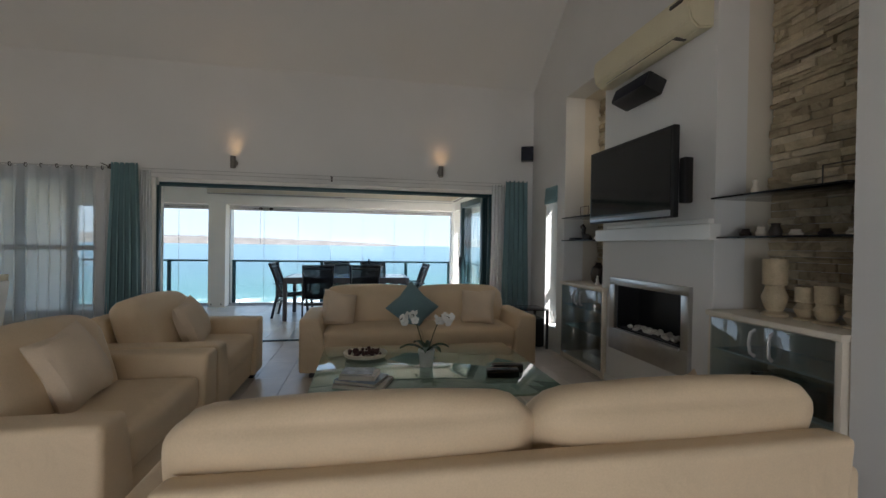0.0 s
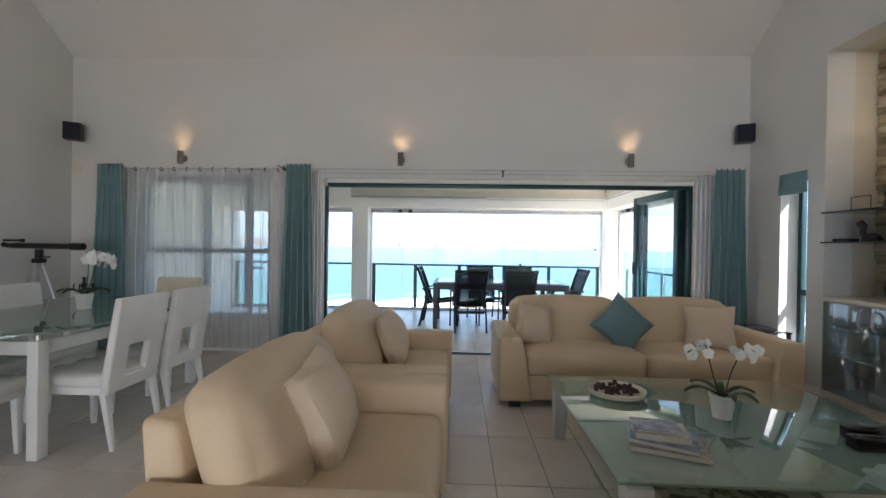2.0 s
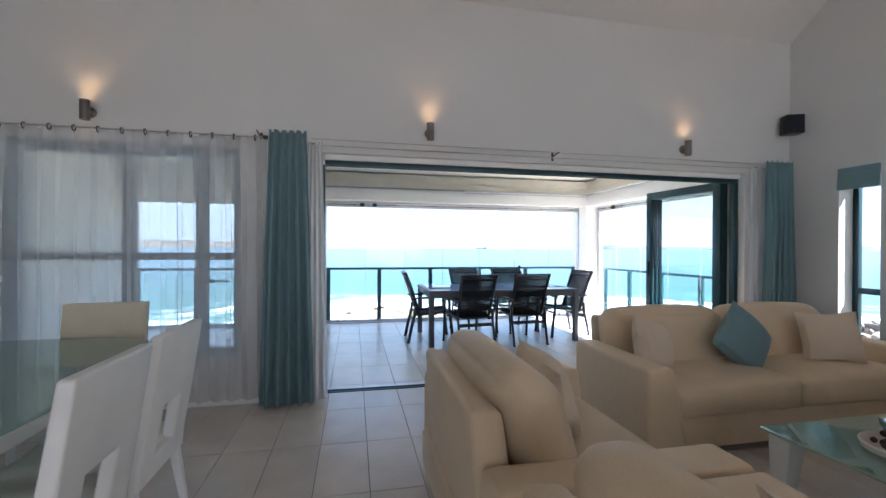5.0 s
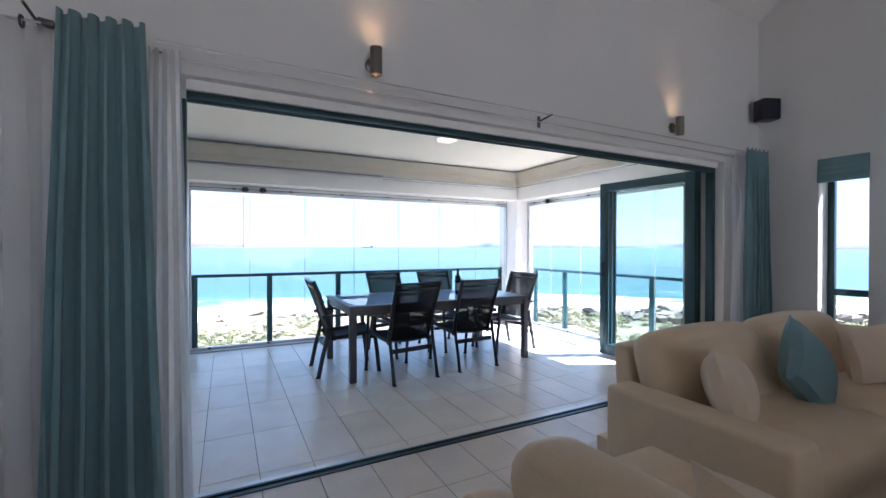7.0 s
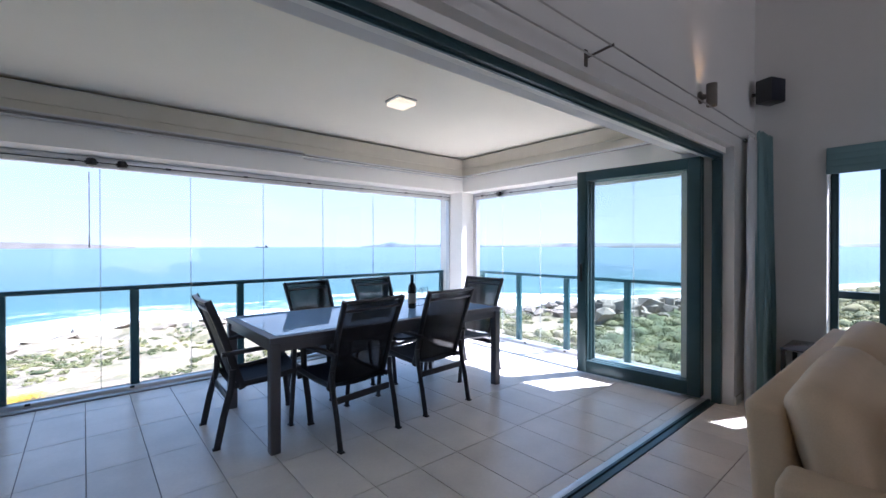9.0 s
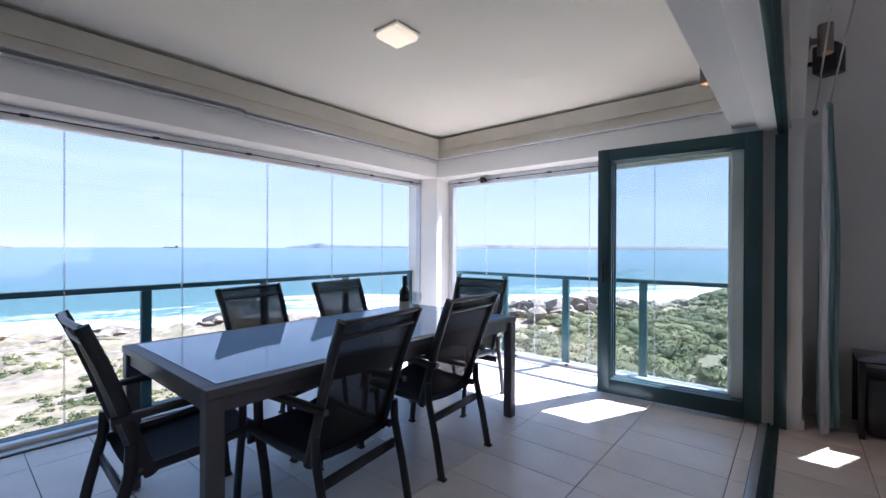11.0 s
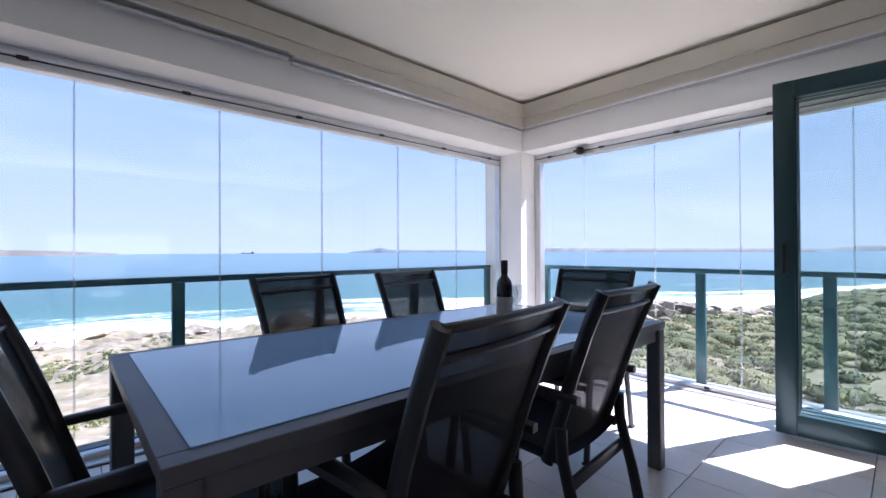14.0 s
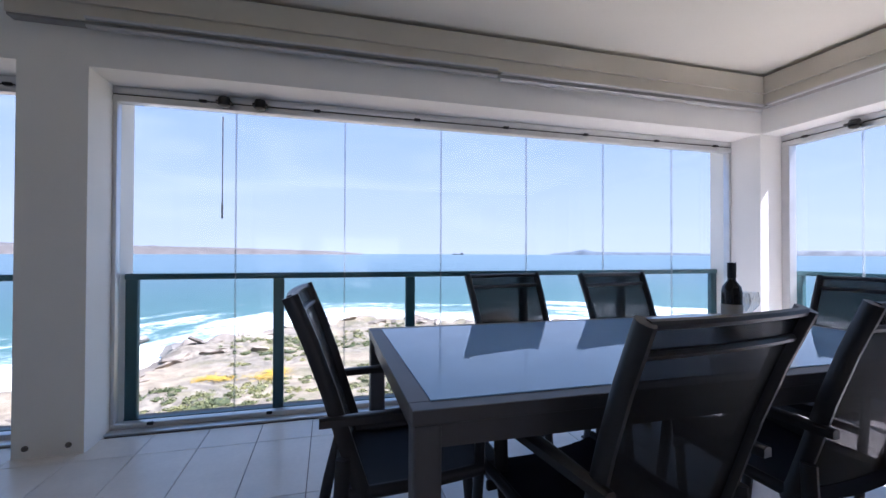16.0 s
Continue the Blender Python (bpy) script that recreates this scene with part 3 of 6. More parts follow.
for k in range(4):
    box(bm, XE - 0.03 + 0.004 * k, XE - 0.004, 5.185, 5.535, 1.89 + k * 0.045, 1.955 + k * 0.05, 0.008)
single("roman_blind", bm, TEAL_CLOTH, "small folded teal roman blind over the side window", "blind")

# ---- the land and the sea ----
SEA = -8.0


def shore(az):
    return np.interp(az, [-180, -60, -21, -10, 0, 16, 30, 50, 66, 74, 82, 88, 95, 180], [60, 32, 40, 49, 55, 53, 56, 57, 61, 70, 84, 115, 200, 300])


def land_height(x, y):
    """The height of the ground round the house."""
    ex, ey = x + 1.0, y - 7.0
    r = math.hypot(ex, ey)
    az = math.degrees(math.atan2(ex, ey))
    R = float(shore(az))
    k = min(1.0, max(0.0, (r - 6) / max(1.0, R - 10)))
    h = -4.6 - 2.2 * k ** 0.8
    ridge = max(0.0, min(1.0, (az - 77) / 15)) ** 1.5 if az > 0 else 0.0
    h += -0.45 * max(0.0, min(1.0, (az - 55) / 15)) + ridge * 2.4 * math.exp(-((r - 68) / 38) ** 2)
    out = (r - (R - 9)) / 9
    if out > 0:
        h -= 1.5 * min(out, 1.6) ** 1.3 + max(0.0, out - 1.3) * 0.9
    near = max(0.0, 1 - abs(r - (R - 10)) / 16)
    p = Vector((x, y, 0))
    h += 0.5 * noise.noise(p * 0.08) + 0.28 * noise.noise(p * 0.3)
    rock = abs(noise.noise(p * 0.22 + Vector((9, 2, 0)))) + 0.5 * abs(noise.noise(p * 0.6))
    h += near * (0.3 + 1.6 * rock ** 1.2) * (0.65 if az < 50 else 0.3)
    return max(h, -14.0)


azs = np.concatenate([np.arange(-180, -50, 6.0), np.arange(-50, 112, 0.42), np.arange(112, 180, 6.0)])
rs = 5.0 * np.exp(np.linspace(0, math.log(400 / 5.0), 190))
verts, faces = [], []
for a in azs:
    sa_, ca_ = math.sin(radians(a)), math.cos(radians(a))
    for r in rs:
        x, y = -1.0 + r * sa_, 7.0 + r * ca_
        verts.append((x, y, land_height(x, y)))
nr, na = len(rs), len(azs)
for i in range(na):
    j = (i + 1) % na
    for k in range(nr - 1):
        faces.append((i * nr + k, i * nr + k + 1, j * nr + k + 1, j * nr + k))
me = bpy.data.meshes.new("ground")
me.from_pydata(verts, [], faces)
me.update()
me.shade_smooth()


def ground_material():
    m, t, b = nodes_of("coastal_ground")
    n, l = t.nodes, t.links
    geo = n.new("ShaderNodeNewGeometry")

    def noi(s, d=5, dist=0.0, rough=0.55):
        q = n.new("ShaderNodeTexNoise")
        q.inputs["Scale"].default_value, q.inputs["Detail"].default_value, q.inputs["Distortion"].default_value = s, d, dist
        q.inputs["Roughness"].default_value = rough
        l.new(geo.outputs["Position"], q.inputs["Vector"])
        return q.outputs[0]

    def rng(src, a, b_, c=0.0, d=1.0):
        q = n.new("ShaderNodeMapRange")
        q.interpolation_type = "SMOOTHSTEP"
        for key, v in zip(("From Min", "From Max", "To Min", "To Max"), (a, b_, c, d)):
            q.inputs[key].default_value = v
        l.new(src, q.inputs["Value"])
        return q.outputs[0]

    def mixc(f, a, b_):
        q = n.new("ShaderNodeMix")
        q.data_type = "RGBA"
        l.new(f, q.inputs[0])
        for v, s in ((a, 6), (b_, 7)):
            if isinstance(v, tuple):
                q.inputs[s].default_value = (*v, 1)
            else:
                l.new(v, q.inputs[s])
        return q.outputs[2]
    sand = mixc(rng(noi(1.3), 0.35, 0.65), (0.21, 0.158, 0.105), (0.33, 0.26, 0.18))
    rock = mixc(rng(noi(2.2, 8, 0.5), 0.4, 0.62), (0.14, 0.113, 0.085), (0.3, 0.245, 0.18))
    green = mixc(rng(noi(1.0, 6), 0.35, 0.65), (0.11, 0.098, 0.05), (0.22, 0.18, 0.11))
    xyz = n.new("ShaderNodeSeparateXYZ")
    l.new(geo.outputs["Position"], xyz.inputs[0])
    base = mixc(rng(noi(0.22, 4, 0.4), 0.44, 0.56), sand, rock)
    add = n.new("ShaderNodeMath")
    add.operation = "MULTIPLY_ADD"
    add.inputs[1].default_value = 0.005
    l.new(xyz.outputs["X"], add.inputs[0]), l.new(noi(0.5, 8, 0.2, 0.7), add.inputs[2])
    veg = rng(add.outputs[0], 0.49, 0.6)
    hi = n.new("ShaderNodeMath")
    hi.operation = "MULTIPLY"
    l.new(veg, hi.inputs[0]), l.new(rng(xyz.outputs["Z"], -6.7, -6.0), hi.inputs[1])
    col = mixc(hi.outputs[0], base, green)
    wet = rng(xyz.outputs["Z"], -8.1, -7.3, 0.45, 1.0)
    hs = n.new("ShaderNodeHueSaturation")
    l.new(col, hs.inputs["Color"]), l.new(wet, hs.inputs["Value"])
    l.new(hs.outputs[0], b.inputs["Base Color"])
    b.inputs["Roughness"].default_value = 0.9
    bu = n.new("ShaderNodeBump")
    bu.inputs["Strength"].default_value, bu.inputs["Distance"].default_value = 0.9, 0.12
    l.new(noi(3.0, 9, 0.3, 0.65), bu.inputs["Height"]), l.new(bu.outputs[0], b.inputs["Normal"])
    return m


me.materials.append(ground_material())
tagged(new("ground", me), "sandy and rocky coastal ground with low green scrub", "", "", "structure")


def sea_material():
    """Turquoise over the shallows, blue further out, with broken foam near the shore."""
    m, t, b = nodes_of("sea_water")
    n, l = t.nodes, t.links
    geo = n.new("ShaderNodeNewGeometry")
    at = n.new("ShaderNodeAttribute")
    at.attribute_name = "out"

    def mth(op, *a):
        q = n.new("ShaderNodeMath")
        q.operation = op
        for i, v in enumerate(a):
            if isinstance(v, (int, float)):
                q.inputs[i].default_value = v
            else:
                l.new(v, q.inputs[i])
        return q.outputs[0]

    def noi(s, d=6, dist=0.0, rough=0.6, stretch=None):
        q = n.new("ShaderNodeTexNoise")
        q.inputs["Scale"].default_value, q.inputs["Detail"].default_value = s, d
        q.inputs["Distortion"].default_value, q.inputs["Roughness"].default_value = dist, rough
        if stretch:
            mp = n.new("ShaderNodeMapping")
            mp.inputs["Scale"].default_value = stretch
            l.new(geo.outputs["Position"], mp.inputs[0]), l.new(mp.outputs[0], q.inputs["Vector"])
        else:
            l.new(geo.outputs["Position"], q.inputs["Vector"])
        return q.outputs[0]
    ramp = n.new("ShaderNodeValToRGB")
    e = ramp.color_ramp.elements
    e[0].position, e[0].color = 0.0, (0.14, 0.215, 0.195, 1)
    e[1].position, e[1].color = 1.0, (0.064, 0.116, 0.145, 1)
    for p, c in ((0.1, (0.062, 0.14, 0.132, 1)), (0.35, (0.046, 0.105, 0.11, 1)), (0.7, (0.052, 0.1, 0.124, 1))):
        el = e.new(p)
        el.color = c
    depth = mth("DIVIDE", at.outputs["Fac"], 260.0)
    wob = mth("MULTIPLY_ADD", noi(0.03, 3), 0.12, mth("SUBTRACT", depth, 0.06))
    l.new(mth("POWER", mth("MAXIMUM", wob, 0.0), 0.6), ramp.inputs[0])
    al = n.new("ShaderNodeAttribute")
    al.attribute_name = "along"
    cv = n.new("ShaderNodeCombineXYZ")
    l.new(mth("MULTIPLY", al.outputs["Fac"], 0.3), cv.inputs[0]), l.new(at.outputs["Fac"], cv.inputs[1])

    def strip(s, d, dist, rough):
        q = n.new("ShaderNodeTexNoise")
        q.inputs["Scale"].default_value, q.inputs["Detail"].default_value = s, d
        q.inputs["Distortion"].default_value, q.inputs["Roughness"].default_value = dist, rough
        l.new(cv.outputs[0], q.inputs["Vector"])
        return q.outputs[0]
    f1 = mth("ADD", mth("MULTIPLY", strip(0.13, 3, 0.8, 0.5), 0.6), mth("MULTIPLY", strip(0.5, 10, 1.6, 0.68), 0.4))
    f2 = noi(0.8, 9, 1.6, 0.75)
    near = n.new("ShaderNodeMapRange")
    near.inputs["From Min"].default_value, near.inputs["From Max"].default_value = -2.0, 52.0
    near.inputs["To Min"].default_value, near.inputs["To Max"].default_value = 0.31, -0.17
    l.new(at.outputs["Fac"], near.inputs["Value"])
    side = n.new("ShaderNodeMapRange")
    side.inputs["From Min"].default_value, side.inputs["From Max"].default_value = 42.0, 72.0
    side.inputs["To Min"].default_value, side.inputs["To Max"].default_value = 0.0, 0.15
    l.new(al.outputs["Fac"], side.inputs["Value"])
    s = mth("ADD", mth("ADD", mth("MULTIPLY_ADD", f1, 1.1, -0.25), mth("MULTIPLY_ADD", f2, 0.5, -0.1)), mth("ADD", near.outputs[0], side.outputs[0]))
    foam = n.new("ShaderNodeMapRange")
    foam.interpolation_type = "SMOOTHSTEP"
    foam.inputs["From Min"].default_value, foam.inputs["From Max"].default_value = 0.54, 0.72
    l.new(s, foam.inputs["Value"])
    mx = n.new("ShaderNodeMix")
    mx.data_type = "RGBA"
    l.new(foam.outputs[0], mx.inputs[0]), l.new(ramp.outputs[0], mx.inputs[6])
    mx.inputs[7].default_value = (0.82, 0.84, 0.84, 1)
    l.new(mx.outputs[2], b.inputs["Base Color"])
    l.new(mth("MULTIPLY_ADD", foam.outputs[0], 0.5, 0.3), b.inputs["Roughness"])
    b.inputs["Specular IOR Level"].default_value = 0.25
    bu = n.new("ShaderNodeBump")
    bu.inputs["Strength"].default_value, bu.inputs["Distance"].default_value = 0.8, 0.7
    l.new(noi(0.35, 8, 0.3, 0.6, (1, 2.2, 1)), bu.inputs["Height"]), l.new(bu.outputs[0], b.inputs["Normal"])
    return m


verts, faces, outs, alongs = [], [], [], []
azs2 = np.concatenate([np.arange(-180, -50, 10.0), np.arange(-50, 112, 1.5), np.arange(112, 180, 10.0)])
rs2 = 24.0 * np.exp(np.linspace(0, math.log(4600 / 24.0), 110))
for a in azs2:
    R = float(shore(a))
    for r in rs2:
        verts.append((-1.0 + r * math.sin(radians(a)), 7.0 + r * math.cos(radians(a)), SEA))
        outs.append(r - R)
        alongs.append(radians(a) * 60)
nr, na = len(rs2), len(azs2)
for i in range(na):
    j = (i + 1) % na
    for k in range(nr - 1):
        faces.append((i * nr + k, i * nr + k + 1, j * nr + k + 1, j * nr + k))
me = bpy.data.meshes.new("sea")
me.from_pydata(verts, [], faces)
me.update()
att = me.attributes.new("out", "FLOAT", "POINT")
att.data.foreach_set("value", outs)
att = me.attributes.new("along", "FLOAT", "POINT")
att.data.foreach_set("value", alongs)
me.materials.append(sea_material())
tagged(new("sea", me), "turquoise to blue sea with white surf along the rocks", "", "", "structure")


def far_land(name, r, prof, color, label):
    """Low distant land: a long ridge that follows (azimuth, height) pairs."""
    b = B()
    rows = []
    a0, a1 = prof[0][0], prof[-1][0]
    for a in np.arange(a0, a1 + 0.01, 0.35):
        h = float(np.interp(a, [p[0] for p in prof], [p[1] for p in prof])) * (1 + 0.1 * noise.noise(Vector((a * 0.9, r, 0))))
        s, c = math.sin(radians(a)), math.cos(radians(a))
        rows.append([b.verts.new((-1 + rr * s, 7 + rr * c, SEA + z)) for rr, z in ((r, -1), (r + 40, h * 0.75), (r + 160, h), (r + 300, -1))])
    for p, q in zip(rows, rows[1:]):
        for k in range(3):
            b.faces.new((p[k], p[k + 1], q[k + 1], q[k]))
    return tagged(part(name, b, mat(name + "_far_tone", color, 0.95, var=0.25, scale=0.02, fine=0.3, bump=0), None, label, True), "", "", "", "structure")


far_land("headland", 2600, [(-60, 62), (-35, 55), (-22, 46), (-14, 40), (-7, 32), (0, 22), (4.5, 8)], (0.1, 0.092, 0.085), "low sandy headland across the bay")
# island and far shore: distance haze is mixed into the base colour
far_land("island", 3600, [(29.5, 8), (30.5, 18), (32, 24), (33.6, 48), (35, 28), (38, 24), (44, 22), (47, 16), (52, 14)], (0.07, 0.095, 0.12), "low island with a small hill, distance haze put into its colour")
far_land("far_shore", 3800, [(48, 12), (56, 44), (62, 38), (72, 30), (80, 28), (84, 20), (88, 38), (93, 50), (100, 48), (112, 55)], (0.13, 0.145, 0.155), "long far shore, distance haze put into its colour")
far_land("breakwater", 2300, [(62, 7), (63, 12), (78, 12), (84, 8)], (0.07, 0.07, 0.07), "low dark breakwater")


# ---- sofas and armchairs ----
def seating(name, label, category, w, d, n, at, group="", top=0.825, over=0.36, fwd=0.27, thick=0.22, arm_back=0.14):
    """A padded sofa of n seats, front towards -y, w wide over its arms."""
    s = thing(name, label, category, at, group)
    aw, z_arm = 0.2, 0.585
    yb = d / 2
    bm = B()
    box(bm, -w / 2 + 0.06, w / 2 - 0.06, -yb + 0.045, yb - 0.02, 0.055, 0.262, 0.02)
    part("base", bm, SOFA, s)
    for sx in (-1, 1):
        bm = B()
        pts = [(0, 0.055), (0.0, z_arm), (-0.185, z_arm), (-0.22, z_arm - 0.12), (-0.285, 0.055)]
        lo = [bm.verts.new((sx * (w / 2 + p), -yb, z)) for p, z in pts]
        hi = [bm.verts.new((sx * (w / 2 + p), yb - arm_back, z)) for p, z in pts]
        fs = [bm.faces.new(lo), bm.faces.new(hi[::-1])] + [bm.faces.new((lo[i], hi[i], hi[(i + 1) % 5], lo[(i + 1) % 5])) for i in range(5)]
        bmesh.ops.recalc_face_normals(bm, faces=fs)
        bmesh.ops.bevel(bm, geom=list({e for f in fs for e in f.edges}), offset=0.032, segments=4, profile=0.55, affect="EDGES")
        part("arm", bm, SOFA, s, flat_angle=1.2)
        for yy in (-yb + 0.09, yb - 0.2):
            bm = B()
            box(bm, sx * (w / 2 - 0.14) - 0.045, sx * (w / 2 - 0.14) + 0.045, yy - 0.045, yy + 0.045, 0, 0.06, 0.006)
            part("foot", bm, BLACK_PLASTIC, s, "short dark block foot")
    bm = B()
    t = 0.2
    pts = [(yb - 0.22, 0.1), (yb - 0.13, 0.745), (yb - 0.01, 0.76), (yb - 0.06, 0.07)]
    lo = [bm.verts.new((-w / 2 + t, y, z)) for y, z in pts]
    hi = [bm.verts.new((w / 2 - t, y, z)) for y, z in pts]
    fs = [bm.faces.new(lo), bm.faces.new(hi[::-1])] + [bm.faces.new((lo[i], hi[i], hi[(i + 1) % 4], lo[(i + 1) % 4])) for i in range(4)]
    bmesh.ops.recalc_face_normals(bm, faces=fs)
    bmesh.ops.bevel(bm, geom=list({e for f in fs for e in f.edges}), offset=0.03, segments=4, profile=0.5, affect="EDGES")
    part("back_frame", bm, SOFA, s, flat_angle=1.2)
    inner = w - 2 * 0.215
    cw = inner / n
    for k in range(n):
        cx = -inner / 2 + cw * (k + 0.5)
        bm = B()
        soft(bm, (cx, -0.135, 0.352), (cw - 0.008, d - 0.33, 0.205), 0.045, 0.016, 12)
        part("seat_cushion", bm, SOFA, s, flat_angle=1.5)
        bm = B()
        bw = (w - over) / n
        soft(bm, (-(w - over) / 2 + bw * (k + 0.5), yb - fwd, (top + 0.38) / 2), (bw - 0.004, thick, top - 0.38), 0.1, 0.03, 14, lean=lambda p: Vector((p.x, p.y + 0.30 * p.z, p.z)))
        part("back_cushion", bm, SOFA, s, flat_angle=1.5)
    return s


seating("sofa", "cream leatherette two-seat sofa with its back to the folding doors", "sofa", 2.43, 0.98, 2, pose(0.83, 4.93, 0), "cream lounge suite")
seating("sofa", "cream leatherette two-seat sofa facing the sea and glass table", "sofa", 2.36, 0.98, 2, pose(0.74, 1.71, 0, 0, 0, 180), "cream lounge suite", top=0.875)
seating("armchair", "cream leatherette armchair with one pillow beside the glass coffee table", "armchair", 1.32, 0.95, 1, pose(-1.245, 2.735, 0, 0, 0, 90), "cream lounge suite", 0.855, 0.38, 0.29, 0.25, 0.04)
seating("armchair", "cream leatherette armchair with one pillow nearer the folding doors", "armchair", 1.32, 0.95, 1, pose(-1.245, 4.07, 0, 0, 0, 90), "cream lounge suite", 0.855, 0.38, 0.29, 0.25, 0.04)


def pillow(label, material, x, y, z, size, rx, ry, rz):
    """A scatter pillow with pinched corners, standing on its edge."""
    bm = B()
    n = 14
    vs = {}
    for side in (1, -1):
        for i in range(n + 1):
            for j in range(n + 1):
                u, v = 2 * i / n - 1, 2 * j / n - 1
                edge = max(abs(u), abs(v)) == 1
                if side == -1 and edge:
                    vs[side, i, j] = vs[1, i, j]
                    continue
                th = 0.105 * ((1 - u * u) * (1 - v * v)) ** 0.42
                pull = 1 - 0.12 * (1 - abs(u * v)) * (max(abs(u), abs(v)) ** 4)
                vs[side, i, j] = bm.verts.new((u * size / 2 * pull, side * th * (1 + 0.1 * math.sin(3 * u + 2 * v)), v * size / 2 * pull))
    for side in (1, -1):
        for i in range(n):
            for j in range(n):
                f = [vs[side, i, j], vs[side, i + 1, j], vs[side, i + 1, j + 1], vs[side, i, j + 1]]
                bm.faces.new(f if side == -1 else f[::-1])
    return single("pillow", bm, material, label, "pillow", pose(x, y, z, rx, ry, rz), group="scatter pillows")


pillow("square cream scatter pillow leaning on the sofa", PILLOW, -0.03, 4.85, 0.62, 0.38, -18, 14, 24)
pillow("square teal scatter pillow standing on its corner on the sofa", TEAL_PILLOW, 0.76, 4.87, 0.625, 0.43, -20, 43, -8)
pillow("square cream scatter pillow leaning on the sofa arm", PILLOW, 1.49, 4.8, 0.63, 0.4, -18, -3, -30)
pillow("square cream pillow on the armchair by the sofa", PILLOW, -1.27, 2.73, 0.645, 0.42, -22, -8, 92)
pillow("square cream pillow on the armchair near the folding doors", PILLOW, -1.2, 4.1, 0.63, 0.4, -20, -10, 94)
pillow("square cream scatter pillow on the sofa that faces the sea", PILLOW, 0.0, 1.68, 0.585, 0.4, -20, -22, 195)
pillow("square cream scatter pillow at the far arm of the sofa", PILLOW, 1.54, 1.78, 0.56, 0.4, -18, 38, 165)

pillow("square teal scatter pillow leaning on the sofa that faces the sea", TEAL_PILLOW, 0.93, 1.72, 0.47, 0.42, -20, 40, 182)

# ---- coffee table ----
ct = thing("coffee_table", "low coffee table, green glass top on white tapered legs", "coffee table", pose(0.705, 3.32, 0))
bm = B()
box(bm, -0.8, 0.805, -0.68, 0.67, 0.405, 0.42, 0.004)
part("tabletop", bm, GREEN_GLASS, ct, "pale green frosted glass top")
for sx in (-1, 1):
    for sy in (-1, 1):
        bm = B()
        bar(bm, (sx * 0.71, sy * 0.61 - 0.005, 0.385), (sx * 0.72, sy * 0.63 - 0.005, 0.0), 0.11, 0.11, up=(0, 1, 0), bevel=0.008, w2=0.06, d2=0.06)
        part("leg", bm, WHITE_PAINT, ct)
for sx in (-1, 1):
    for sy in (-1, 1):
        bm = B()
        lathe(bm, [(0, 0.385), (0.022, 0.385), (0.022, 0.406), (0, 0.406)], 16, sx * 0.71, sy * 0.6 - 0.005)
        part("peg", bm, STEEL, ct)
for sy in (1,):
    bm = B()
    box(bm, -0.68, 0.68, sy * 0.6 - 0.03, sy * 0.6 + 0.03, 0.325, 0.375, 0.006)
    part("rail", bm, WHITE_PAINT, ct)

# ---- balcony table ----
gt = thing("balcony_table", "grey metal balcony table, frosted glass top with reflected sky in its blue", "outdoor table", pose(-0.061, 8.165, 0))
tw, tl_ = 0.53, 1.065
bm = B()
for a in ((-tl_, tl_, -tw, -tw + 0.055), (-tl_, tl_, tw - 0.055, tw), (-tl_, -tl_ + 0.055, -tw + 0.055, tw - 0.055), (tl_ - 0.055, tl_, -tw + 0.055, tw - 0.055)):
    box(bm, *a, 0.70, 0.735, 0.002, 1)
for a in ((-tl_ + 0.03, tl_ - 0.03, -tw + 0.02, -tw + 0.045), (-tl_ + 0.03, tl_ - 0.03, tw - 0.045, tw - 0.02), (-tl_ + 0.02, -tl_ + 0.045, -tw + 0.045, tw - 0.045), (tl_ - 0.045, tl_ - 0.02, -tw + 0.045, tw - 0.045)):
    box(bm, *a, 0.64, 0.7)
part("frame", bm, TABLE_FRAME, gt, smooth=False)
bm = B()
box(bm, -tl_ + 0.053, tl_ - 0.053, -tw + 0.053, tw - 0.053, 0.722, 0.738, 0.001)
part("tabletop", bm, SKY_FROST, gt, "frosted glass panel", smooth=False)
for sx in (-1, 1):
    for sy in (-1, 1):
        bm = B()
        box(bm, sx * (tl_ - 0.035) - 0.033, sx * (tl_ - 0.035) + 0.033, sy * (tw - 0.035) - 0.033, sy * (tw - 0.035) + 0.033, 0.0, 0.699, 0.008)
        part("leg", bm, TABLE_FRAME, gt, smooth=False)


